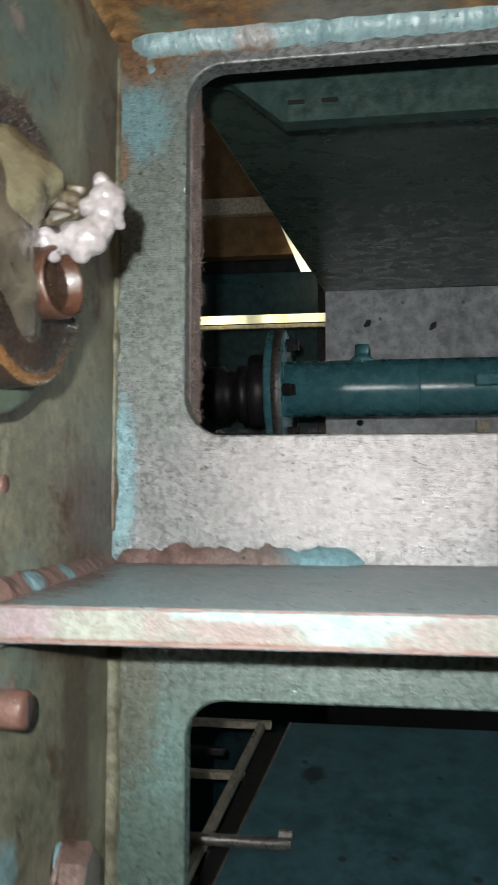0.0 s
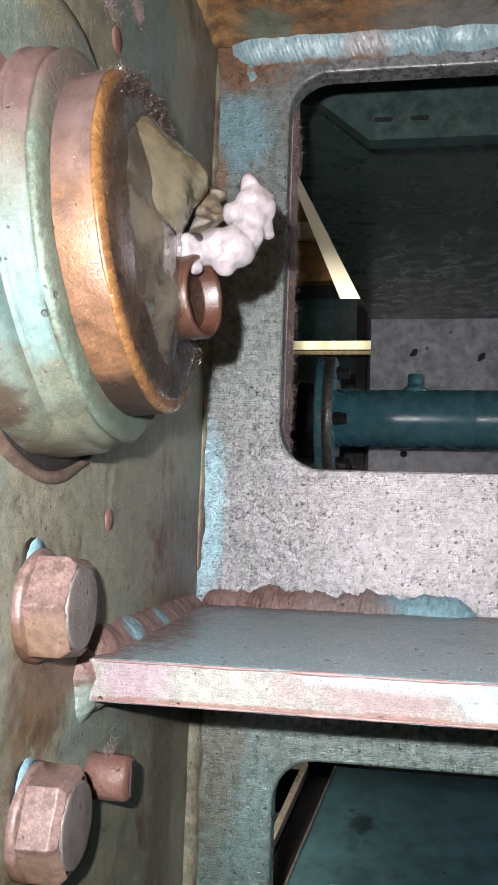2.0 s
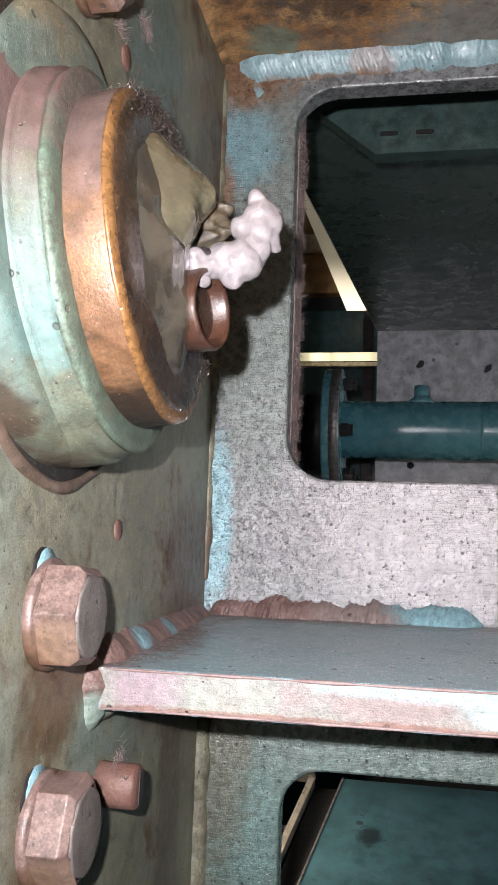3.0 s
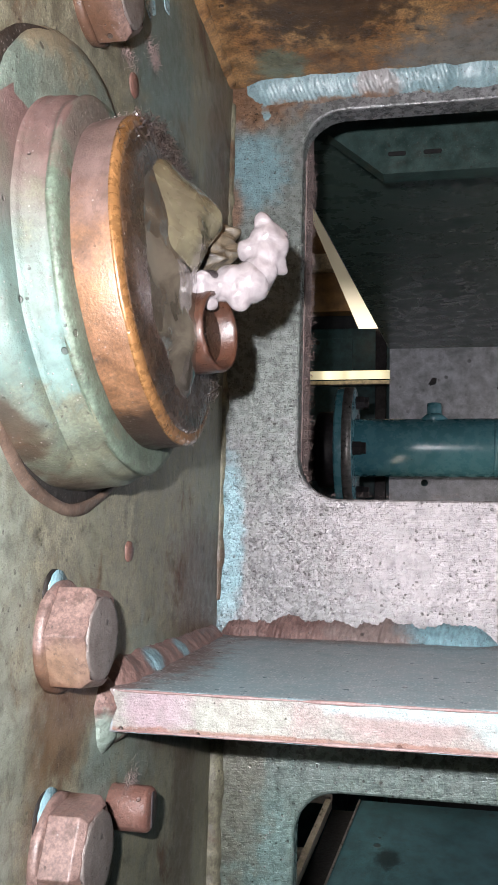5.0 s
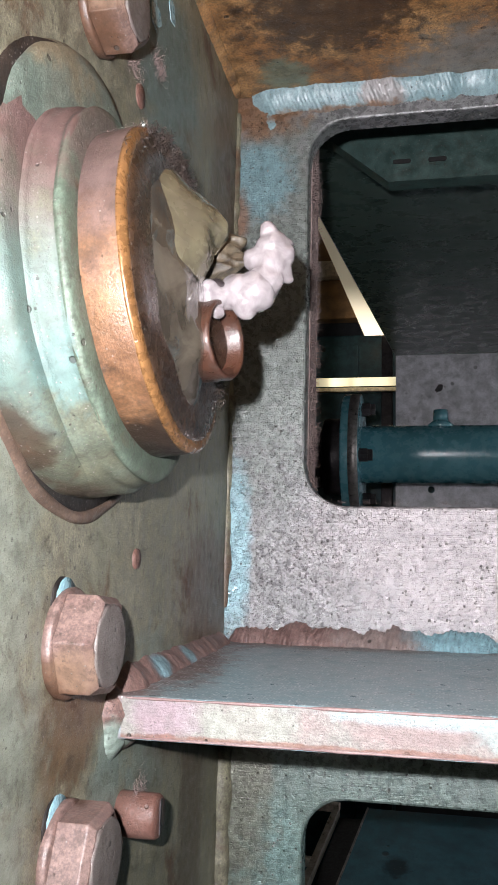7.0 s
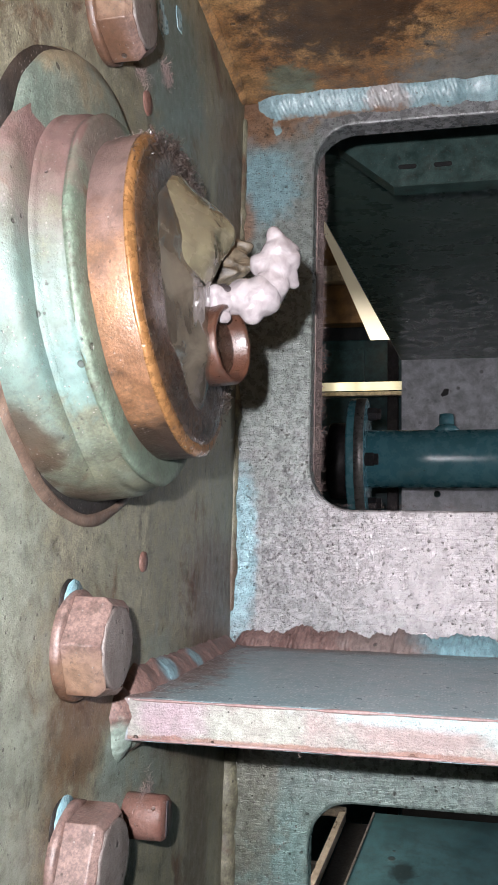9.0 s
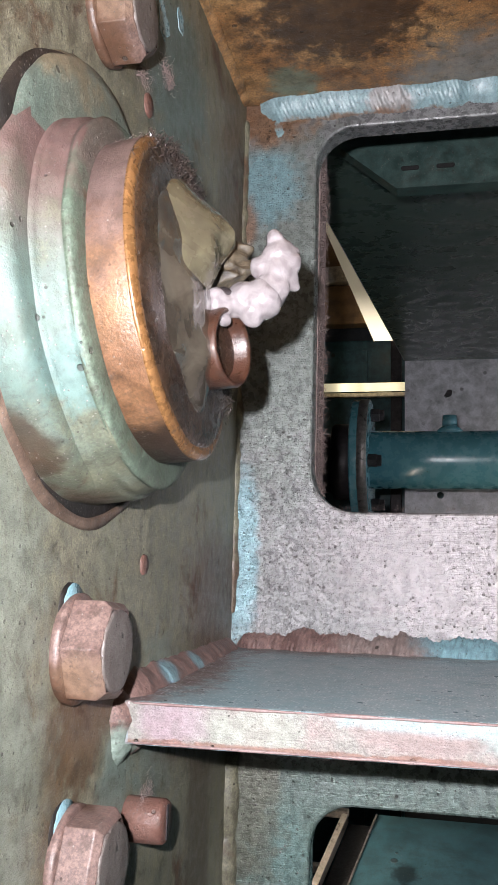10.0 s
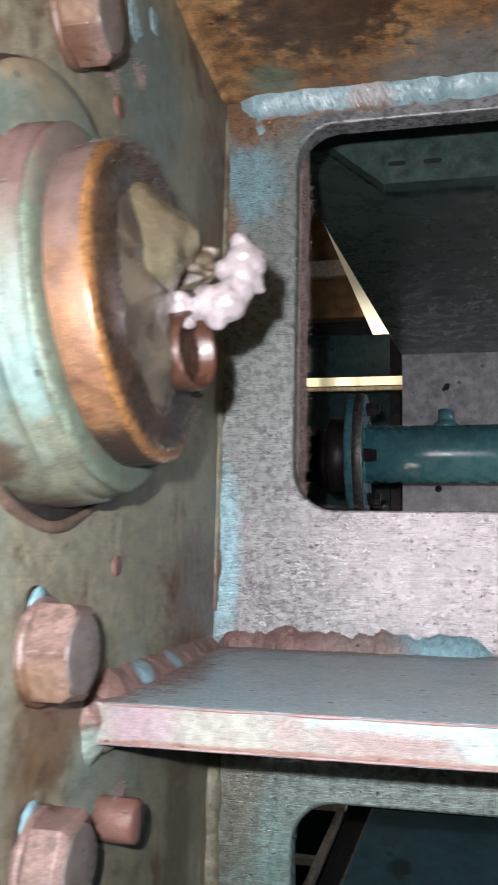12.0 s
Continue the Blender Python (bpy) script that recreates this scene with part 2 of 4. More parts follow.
M_EDGE = worn("shelf_edge_paint", (0.37, 0.295, 0.275), (0.335, 0.325, 0.29), rust=(0.30, 0.17, 0.13), rusty=0.2, pits=0.1, rough=0.42, grain=70, speck=0.6,
              relief=1.4, mottle=0.6, grime=0.35, brushed=0.15, blots=(
                  ((0.125, -0.167, 0.996), (0.05, 0.02, 0.0035), (0.46, 0.62, 0.62), 0.5, 0.9), ((0.14, -0.167, 0.990), (0.018, 0.02, 0.007), (0.45, 0.60, 0.58), 0.6, 0.7),
                  ((0.045, -0.167, 0.990), (0.02, 0.02, 0.006), (0.44, 0.47, 0.40), 0.6, 0.7), ((0.02, -0.167, 0.992), (0.012, 0.02, 0.008), (0.42, 0.31, 0.36), 0.5, 0.6),
                  ((0.10, -0.167, 0.990), (0.02, 0.02, 0.003), (0.36, 0.26, 0.245), 0.7, 0.6), ((0.08, -0.167, 0.9845), (0.10, 0.02, 0.0012), (0.28, 0.13, 0.09), 0.8, 0.8)))
M_SHELFWELD = worn("shelf_weld_paint", (0.22, 0.13, 0.115), (0.29, 0.185, 0.165), rust=(0.12, 0.05, 0.035), rusty=0.45, pits=0.3, rough=0.42, grain=90, relief=2.2, mottle=0.9, beads=0.3, blots=(
    ((0.085, 0.0, 1.012), (0.022, 0.05, 0.02), (0.33, 0.27, 0.25), 0.6, 0.7), ((0.124, 0.0, 1.012), (0.026, 0.05, 0.02), (0.27, 0.50, 0.57), 0.25, 0.95)))
M_SIDEWELD = worn("side_weld_paint", (0.22, 0.13, 0.11), (0.29, 0.18, 0.155), rust=(0.12, 0.05, 0.035), rusty=0.4, pits=0.2, rough=0.45, grain=90, relief=2.0, mottle=0.9, blots=(
    ((0.0045, -0.122, 1.003), (0.0055, 0.0090, 0.0055), (0.30, 0.50, 0.56), 0.25, 0.95), ((0.0045, -0.0820, 1.004), (0.005, 0.0075, 0.005), (0.30, 0.50, 0.56), 0.25, 0.95),
    ((0.0, -0.165, 0.978), (0.05, 0.012, 0.011), (0.30, 0.40, 0.34), 0.5, 0.9)))
M_RUSTEDGE = worn("red_edge", (0.33, 0.21, 0.195), (0.40, 0.29, 0.275), rusty=0.2, pits=0.0, rough=0.45, grain=90, mottle=0.45)
M_BLUE = worn("light_blue_paint", SKY, (0.36, 0.55, 0.60), rusty=0.12, pits=0.2, rough=0.28, grain=80, relief=1.2, coat=0.3, mottle=0.45)
M_BLUEWELD = worn("pale_weld_paint", (0.28, 0.43, 0.46), (0.38, 0.53, 0.56), rust=(0.24, 0.13, 0.08), rusty=0.34, pits=0.25, rough=0.34, grain=40, relief=1.1, coat=0.2, grime=0.45, speck=0.4, mottle=0.6, blots=(
    ((0.083, 0.0, 1.303), (0.012, 0.05, 0.012), (0.40, 0.33, 0.31), 0.7, 0.75), ((0.06, 0.0, 1.2955), (0.06, 0.05, 0.003), (0.27, 0.14, 0.07), 0.8, 0.8)))
M_BODY = worn("housing_paint", (0.155, 0.16, 0.105), (0.135, 0.168, 0.13), rusty=0.44, pits=0.1, rough=0.55, grain=34, relief=1.2, speck=0.6,
              grime=0.8, blots=(((0.0, -0.262, 1.105), (0.03, 0.02, 0.03), (0.125, 0.20, 0.18), 0.7, 0.7), ((0.012, -0.235, 1.095), (0.010, 0.03, 0.010), (0.14, 0.23, 0.21), 0.6, 0.8),
                                                       ((0.000, -0.27, 1.120), (0.004, 0.02, 0.008), (0.24, 0.13, 0.05), 0.6, 0.7), ((0.01, -0.225, 1.200), (0.07, 0.11, 0.070), (0.19, 0.112, 0.102), 0.22, 0.95),
                                                       ((-0.003, -0.25, 1.078), (0.007, 0.03, 0.010), (0.06, 0.035, 0.02), 0.6, 0.85),
                                                       ((0.0, -0.21, 1.062), (0.010, 0.06, 0.006), (0.12, 0.07, 0.035), 0.5, 0.7)), mottle=0.8)
M_BOSS = worn("boss_paint", (0.17, 0.22, 0.18), (0.22, 0.25, 0.20), rusty=0.3, pits=0.2, rough=0.42, grain=40, relief=1.2,
              blots=(((0.0, -0.25, 1.19), (0.03, 0.03, 0.01), (0.32, 0.26, 0.16), 0.6, 0.8),), mottle=0.9)
# blots: pinkish over the top, near-black along the underside
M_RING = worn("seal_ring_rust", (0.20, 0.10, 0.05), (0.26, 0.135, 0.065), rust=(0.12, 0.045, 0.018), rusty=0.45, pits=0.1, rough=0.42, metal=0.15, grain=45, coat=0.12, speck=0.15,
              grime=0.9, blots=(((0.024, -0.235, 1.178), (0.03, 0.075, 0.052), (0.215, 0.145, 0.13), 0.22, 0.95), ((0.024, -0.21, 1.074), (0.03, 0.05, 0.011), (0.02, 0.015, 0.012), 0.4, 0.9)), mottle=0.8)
M_LIP = worn("ring_lip_orange", (0.29, 0.14, 0.05), (0.38, 0.19, 0.07), rust=(0.15, 0.055, 0.02), rusty=0.3, pits=0.1, rough=0.27, metal=0.35, grain=60, coat=0.5, grime=0.3, speck=0.0, relief=0.5, mottle=0.6, blots=(((0.03, -0.166, 1.150), (0.05, 0.030, 0.035), (0.02, 0.015, 0.013), 0.3, 0.95), ((0.03, -0.160, 1.11), (0.05, 0.015, 0.025), (0.05, 0.03, 0.02), 0.3, 0.9)))
M_BAND_MINT = worn("mint_band_paint", (0.115, 0.15, 0.105), (0.14, 0.19, 0.14), rusty=0.45, pits=0.1, rough=0.5, grain=60, relief=1.2, speck=0.4, grime=1.3, mottle=1.0, blots=(((0.017, -0.20, 1.186), (0.02, 0.03, 0.008), (0.19, 0.33, 0.27), 0.3, 0.9), ((0.017, -0.24, 1.165), (0.02, 0.03, 0.02), (0.20, 0.135, 0.12), 0.5, 0.7)))
M_ANNULUS = worn("greasy_ring_face", (0.028, 0.018, 0.012), (0.062, 0.034, 0.019), rust=(0.02, 0.018, 0.012), rusty=0.45, pits=0.0, rough=0.22, grain=60, coat=0.7, grime=0.7, speck=0.3, relief=1.0,
                  blots=(((0.032, -0.172, 1.150), (0.05, 0.040, 0.036), (0.013, 0.011, 0.009), 0.15, 0.97), ((0.032, -0.20, 1.162), (0.05, 0.04, 0.012), (0.02, 0.016, 0.013), 0.5, 0.9)))
M_FACE = grease("black_grease", (0.018, 0.014, 0.012), (0.06, 0.04, 0.03), 0.28)
M_DISC = grease("grey_grease_film", (0.055, 0.045, 0.034), (0.125, 0.107, 0.08), 0.08, 80, 0.2, 0.2)
M_CRUMB = grease("dry_brown_grease", (0.035, 0.027, 0.018), (0.15, 0.12, 0.08), 0.3, 220, 0.0, 0.8)
M_OLIVE = grease("olive_grease", (0.115, 0.10, 0.065), (0.19, 0.17, 0.105), 0.18, 90, 0.2, 0.2)
M_WHITE = grease("fresh_grease", (0.30, 0.265, 0.27), (0.40, 0.36, 0.365), 0.05, 200, 0.35, 0.25)
M_STUB = worn("stub_rust", (0.050, 0.020, 0.012), (0.085, 0.033, 0.018), grime=1.4, rusty=0.45, pits=0.0, speck=0.0, rough=0.35, grain=80, coat=0.3, mottle=0.45)
# blots: shade painted on bottom and far side in rust brown; lighter near side
M_BOLT = worn("bolt_rust_paint_shaded", (0.215, 0.135, 0.115), (0.27, 0.18, 0.155), rust=(0.13, 0.062, 0.038), rusty=0.42, pits=0.15, rough=0.42, grain=60, relief=0.8, speck=0.3, grime=1.0, mottle=1.0,
              blots=(((0.003, 0.0, -0.012), (0.009, 0.03, 0.009), (0.13, 0.065, 0.035), 0.4, 0.9), ((0.003, 0.012, 0.0), (0.006, 0.008, 0.03), (0.10, 0.05, 0.03), 0.4, 0.8),
                     ((0.009, -0.010, -0.006), (0.008, 0.008, 0.007), (0.33, 0.22, 0.15), 0.4, 0.6)))
M_BOLT_TOP = worn("bolt_top_worn", (0.19, 0.155, 0.14), (0.25, 0.22, 0.20), rust=(0.16, 0.08, 0.06), rusty=0.35, pits=0.4, rough=0.4, grain=110, metal=0.2, mottle=0.4)
M_PLUG = worn("plug_rust", (0.21, 0.10, 0.075), (0.26, 0.14, 0.11), rusty=0.35, pits=0.2, rough=0.45, grain=110, mottle=0.4)
M_TUBE = worn("teal_tube_paint", (0.125, 0.35, 0.41), (0.15, 0.40, 0.47), rusty=0.05, pits=0.1, rough=0.24, coat=0.5, grain=14, relief=0.3, speck=0.1, grime=0.08, mottle=0.3)
M_TEAL = worn("teal_plate_paint", (0.06, 0.155, 0.185), (0.075, 0.18, 0.215), rusty=0.05, pits=0.15, pit_scale=60, rough=0.4, grain=8, relief=0.6, speck=0.3,
              blots=(((0.066, 0.59, 0.71), (0.014, 0.016, 0.2), (0.015, 0.025, 0.03), 0.5, 0.8),))
M_HOOD = worn("hood_paint", (0.085, 0.135, 0.112), (0.115, 0.168, 0.135), rusty=0.10, pits=0.0, rough=0.27, grain=7, relief=0.12, speck=0.0, grime=0.3, mottle=0.4)
M_BAND = worn("band_paint", (0.052, 0.105, 0.095), (0.075, 0.13, 0.115), rusty=0.3, grime=0.9, pits=0.2, rough=0.4, grain=20, relief=0.6)
M_GREY = worn("grey_zinc", (0.80, 0.79, 0.84), (0.92, 0.91, 0.95), rusty=0.05, pits=0.2, pit_scale=45, rough=0.4, metal=0.1, grain=9, relief=0.5, speck=0.3)
M_DARK = worn("dark_steel", (0.05, 0.042, 0.045), (0.09, 0.075, 0.08), rusty=0.2, pits=0.2, rough=0.4, metal=0.4, grain=25)
M_STEEL = worn("bare_steel", (0.34, 0.31, 0.29), (0.42, 0.39, 0.37), rusty=0.1, pits=0.1, rough=0.35, metal=0.6, grain=30)
M_BAR = worn("bar_steel", (0.42, 0.38, 0.32), (0.48, 0.43, 0.36), rusty=0.1, pits=0.1, rough=0.35, metal=0.3, grain=20)
M_CREAM = worn("cream_bar_paint", (0.80, 0.68, 0.54), (0.92, 0.80, 0.64), rusty=0.1, pits=0.1, rough=0.4, grain=20)
M_BROWN = worn("brown_board", (0.28, 0.16, 0.07), (0.38, 0.22, 0.095), rusty=0.2, pits=0.0, rough=0.55, grain=5, streak=(0.05, 1, 1))
M_HALL = worn("hall_plaster", (0.12, 0.125, 0.13), (0.16, 0.16, 0.165), rusty=0.05, pits=0.0, rough=0.8, grain=3, speck=0.0)
M_FLOOR = worn("hall_concrete", (0.14, 0.135, 0.13), (0.20, 0.19, 0.18), rusty=0.1, pits=0.1, rough=0.7, grain=4, speck=0.1)
M_LINT = worn("lint", (0.26, 0.185, 0.17), (0.40, 0.30, 0.275), rusty=0.1, pits=0.0, rough=0.9, grain=50, speck=0.0)
M_BLISTER = worn("blister_paint", (0.15, 0.145, 0.14), (0.30, 0.29, 0.28), rusty=0.2, pits=0.0, rough=0.22, grain=120, coat=0.4)
M_RIM = worn("bore_rim_rust", (0.13, 0.085, 0.06), (0.19, 0.13, 0.095), rusty=0.4, pits=0.1, rough=0.5, grain=50)
# near-black with a little dirt, in place of the shade in gaps
M_GAP = worn("gap_shade_dirt", (0.012, 0.01, 0.008), (0.035, 0.024, 0.017), rusty=0.15, pits=0.0, rough=0.6, grain=60)
M_BLACK = worn("black_rubber", (0.012, 0.012, 0.012), (0.02, 0.02, 0.02), rusty=0.0, pits=0.0, rough=0.6, speck=0.0)
def fading_glow(name, colour, power, axis, lo, hi, low, ripple=0.0):
    """A glow that is brightest at one end; ripple makes it brighter and duller along its length."""
    m, nt, bsdf = nodes_of(name)
    n = Net(nt)
    sep = nt.nodes.new("ShaderNodeSeparateXYZ")
    nt.links.new(n.co, sep.inputs[0])
    strength = n.ramp(sep.outputs[axis], lo, hi, power, low)
    if ripple:
        strength = n.math("MULTIPLY", strength, n.ramp(n.noise(11, 2, 0.4, stretch=(1, 0, 0)), 0.36, 0.6, 1 - ripple, 1.0))
    bsdf.inputs["Base Color"].default_value = (*colour, 1)
    n.put(bsdf.inputs["Emission Color"], colour)
    n.put(bsdf.inputs["Emission Strength"], strength)
    return m


# bright reflection past the hood's left edge, made as a fading glow
M_GLINT = fading_glow("flange_glint_glow", (1.0, 0.86, 0.58), 1.5, 2, 1.70, 1.86, 0.10)
M_TUBE_LIGHT = fading_glow("lamp_tube_glow", (1.0, 0.88, 0.52), 1.7, 0, 0.5, 1.0, 1.7, 0.8)
M_CEIL_FILL = glow("ceiling_fill_glow", (0.9, 0.97, 1.0), 1.6)
M_INNER = glow("inner_lamp_glow", (1.0, 0.88, 0.68), LAMP_POWER)
M_SIDE_FILL = glow("side_fill_glow", (0.95, 0.98, 1.0), 26.0)
M_TORCH = glow("torch_glow", (1.0, 0.985, 0.97), TORCH_POWER)


# ---- building helpers ----
def part(name, bm, material, parent=None, label="", smooth=False):
    me = bpy.data.meshes.new(name)
    bmesh.ops.recalc_face_normals(bm, faces=bm.faces)
    bm.to_mesh(me)
    bm.free()
    if smooth:
        me.polygons.foreach_set("use_smooth", [True] * len(me.polygons))
    me.materials.append(material)
    ob = new(name, me)
    if parent:
        ob.parent = parent
    if label:
        ob["label"] = label
    return ob


def empty(name, label, category, group="", kind=""):
    return tagged(new(name), label, category, group, kind)


def box(bm, lo, hi, bevel=0.0, segs=2):
    g = bmesh.ops.create_cube(bm, size=1.0, matrix=Matrix.Translation([(a + b) / 2 for a, b in zip(lo, hi)]) @ Matrix.Diagonal([*(b - a for a, b in zip(lo, hi)), 1]))
    if bevel:
        edges = {e for v in g["verts"] for e in v.link_edges}
        bmesh.ops.bevel(bm, geom=list(edges), offset=bevel, segments=segs, profile=0.6, affect="EDGES")
    return bm


def boxed(lo, hi, bevel=0.0, segs=2):
    return box(bmesh.new(), lo, hi, bevel, segs)


def lathe(profile, cy=0.0, cz=0.0, segs=72, wobble=0.0, seed=0, bm=None):
    """Turn (x, r) rows about an axis along x; r of 0 closes an end."""
    bm = bm or bmesh.new()
    rings = []
    for x, r in profile:
        ring = []
        for k in range(segs):
            a = 2 * math.pi * k / segs
            rr, xx = r, x
            if wobble and r > 0:
                v = Vector((math.cos(a) * 3 + seed, math.sin(a) * 3, x * 300))
                rr += wobble * noise.noise(v)
                xx += wobble * 0.6 * noise.noise(v + Vector((9, 4, 2)))
            ring.append(bm.verts.new((xx, cy + rr * math.cos(a), cz + rr * math.sin(a))))
        rings.append(ring)
    for a, b in zip(rings, rings[1:]):
        for k in range(segs):
            bm.faces.new((a[k], a[(k + 1) % segs], b[(k + 1) % segs], b[k]))
    for ring in (rings[0], rings[-1]):
        bm.faces.new(ring)
    return bm


def rounded(x0, z0, x1, z1, r, n=8):
    """Corner points of a rectangle with round corners."""
    pts = []
    for cx, cz, a0 in ((x1 - r, z1 - r, 0), (x0 + r, z1 - r, 90), (x0 + r, z0 + r, 180), (x1 - r, z0 + r, 270)):
        for k in range(n + 1):
            a = radians(a0 + 90 * k / n)
            pts.append((cx + r * math.cos(a), cz + r * math.sin(a)))
    return pts


def plate_xz(outer, holes, y0, y1, chamfer=0.0):
    """A plate in the x-z plane with holes, from y0 to y1; chamfer breaks the front edges of the holes."""
    bm = bmesh.new()

    def ring_of(loop, y, grow=0.0):
        cx, cz = (sum(p[k] for p in loop) / len(loop) for k in (0, 1))
        return [bm.verts.new((x + math.copysign(grow, x - cx), y, z + math.copysign(grow, z - cz))) for x, z in loop]

    def edges_of(vs):
        return [bm.edges.new((vs[k], vs[(k + 1) % len(vs)])) for k in range(len(vs))]

    front, back = [], []
    for number, loop in enumerate((outer, *holes)):
        grow = chamfer if number else 0.0
        rows = [ring_of(loop, y0, grow)]
        if grow:
            rows += [ring_of(loop, y0 + 0.3 * grow, 0.3 * grow), ring_of(loop, y0 + grow)]
        rows.append(ring_of(loop, y1))
        front += edges_of(rows[0])
        back += edges_of(rows[-1])
        for a, b in zip(rows, rows[1:]):
            for k in range(len(a)):
                bm.faces.new((a[k], a[(k + 1) % len(a)], b[(k + 1) % len(a)], b[k]))
    bmesh.ops.triangle_fill(bm, use_beauty=True, use_dissolve=False, edges=front)
    bmesh.ops.triangle_fill(bm, use_beauty=True, use_dissolve=False, edges=back)
    return bm


def slab(quad, thick):
    """A sheet over four corners, given a thickness along its normal."""
    bm = bmesh.new()
    vs = [bm.verts.new(p) for p in quad]
    f = bm.faces.new(vs)
    f.normal_update()
    shift = f.normal * thick
    g = bmesh.ops.extrude_face_region(bm, geom=[f])
    bmesh.ops.translate(bm, vec=shift, verts=[v for v in g["geom"] if isinstance(v, bmesh.types.BMVert)])
    return bm


def bead(p0, p1, r, ripple=0.12, pitch=0.004, lump=0.25, seed=0.0, flat=1.0, segs=10, step=0.0009, facing=None, taper_by=0.3, slant=0.0, rag=0.0):
    """A weld bead from p0 to p1 with the ripples of the pool."""
    p0, p1 = Vector(p0), Vector(p1)
    way = (p1 - p0).normalized()
    side = (facing or Vector((0, 0, 1))).cross(way).normalized()
    up = way.cross(side)
    count = max(4, int((p1 - p0).length / step))
    bm, rings = bmesh.new(), []
    for k in range(count + 1):
        s = (p1 - p0).length * k / count
        big = 1 + lump * noise.noise(Vector((s * 60 + seed, seed, 1))) + 0.4 * lump * noise.noise(Vector((s * 170 + seed, seed, 5)))
        run = (p1 - p0).length
        taper = min(0.016, run / 3)
        fade = 1.0 - taper_by * (1 - min(1.0, s / taper, (run - s) / taper)) ** 2
        if k in (0, count):
            fade *= 0.6
        ring = []
        for j in range(segs):
            a = 2 * math.pi * j / segs
            wave = math.sin(2 * math.pi * (s / pitch + 0.7 * math.cos(2 * a) + slant * math.sin(a)) + 1.5 * noise.noise(Vector((s * 130, math.cos(a), seed))))
            rr = r * big * (1 + ripple * wave) + r * 0.035 * noise.noise(Vector((s * 160, math.cos(a) * 2 + seed, math.sin(a) * 2)))
            if rag:
                v = Vector((s * 420 + seed, math.cos(a) * r * 420, math.sin(a) * r * 420))
                rr += r * rag * (noise.noise(v) + 0.6 * noise.noise(v * 2.7))
            ring.append(bm.verts.new(p0 + way * s + side * rr * fade * math.cos(a) + up * rr * fade * flat * math.sin(a)))
        rings.append(ring)
    for a, b in zip(rings, rings[1:]):
        for j in range(segs):
            bm.faces.new((a[j], a[(j + 1) % segs], b[(j + 1) % segs], b[j]))
    bm.faces.new(rings[0])
    bm.faces.new(rings[-1])
    return bm


def flake(centre, normal, size, thick, seed, stretch=1.0, turn=0.0, points=16):
    """A ragged chip of paint lying on a surface."""
    n = Vector(normal).normalized()
    u = n.orthogonal().normalized()
    u = Matrix.Rotation(radians(turn), 3, n) @ u
    w = n.cross(u)
    bm = bmesh.new()
    low, top = [], []
    for k in range(points):
        a = 2 * math.pi * k / points
        r = size * (1 + 0.55 * noise.noise(Vector((math.cos(a) * 1.6 + seed, math.sin(a) * 1.6, seed * 3))) + 0.2 * noise.noise(Vector((k * 1.7, seed, 0))))
        p = Vector(centre) + u * r * stretch * math.cos(a) + w * r * math.sin(a)
        low.append(bm.verts.new(p - n * 0.0003))
        top.append(bm.verts.new(p + n * thick - (p - Vector(centre)) * 0.06))
    for k in range(points):
        j = (k + 1) % points
        bm.faces.new((low[k], low[j], top[j], top[k]))
    bm.faces.new(top)
    bm.faces.new(low[::-1])
    return bm


def bevelled(ob, width, segs=2):
    mod = ob.modifiers.new("bevel", "BEVEL")
    mod.width, mod.segments, mod.limit_method, mod.angle_limit = width, segs, "ANGLE", radians(35)
    return ob


def blob(name, spheres, material, parent, voxel=0.0011, rough=0.0, label=""):
    """A lump of grease out of overlapping balls, melted together."""
    bm = bmesh.new()
    for x, y, z, r in spheres:
        bmesh.ops.create_icosphere(bm, subdivisions=3, radius=r, matrix=Matrix.Translation((x, y, z)))
    for v in bm.verts:
        v.co += Vector((noise.noise(v.co * 260), noise.noise(v.co * 260 + Vector((5, 1, 2))), noise.noise(v.co * 260 + Vector((2, 7, 3))))) * rough
    ob = part(name, bm, material, parent, label, smooth=True)
    mod = ob.modifiers.new("melt", "REMESH")
    mod.mode, mod.voxel_size, mod.use_smooth_shade = "VOXEL", voxel, True
    soft = ob.modifiers.new("soften", "SMOOTH")
    soft.factor, soft.iterations = 0.5, 7
    return ob


def hairs(name, roots, length, thick, material, parent, seed, curl=1.0, label=""):
    """Lint: many thin curled threads that grow from the given places."""
    rnd = random.Random(seed)
    verts, faces = [], []
    for place, out in roots:
        p, d = Vector(place), Vector(out).normalized()
        d = (d + Vector((rnd.gauss(0, 0.6), rnd.gauss(0, 0.6), rnd.gauss(0, 0.6)))).normalized()
        steps, span, base = 6, length * rnd.uniform(0.35, 1.4), len(verts)
        for k in range(steps + 1):
            r = thick * (1 - 0.5 * k / steps)
            a = d.orthogonal().normalized()
            b = d.cross(a)
            for j in range(3):
                w = 2 * math.pi * j / 3
                verts.append(p + a * r * math.cos(w) + b * r * math.sin(w))
            p = p + d * span / steps
            d = (d + curl * Vector((rnd.gauss(0, 0.45), rnd.gauss(0, 0.45), rnd.gauss(0, 0.45)))).normalized()
        for k in range(steps):
            for j in range(3):
                faces.append((base + 3 * k + j, base + 3 * k + (j + 1) % 3, base + 3 * k + 3 + (j + 1) % 3, base + 3 * k + 3 + j))
    me = bpy.data.meshes.new(name)
    me.from_pydata(verts, [], faces)
    me.materials.append(material)
    ob = new(name, me)
    ob.parent = parent
    return tagged(ob, label, kind="stuff")


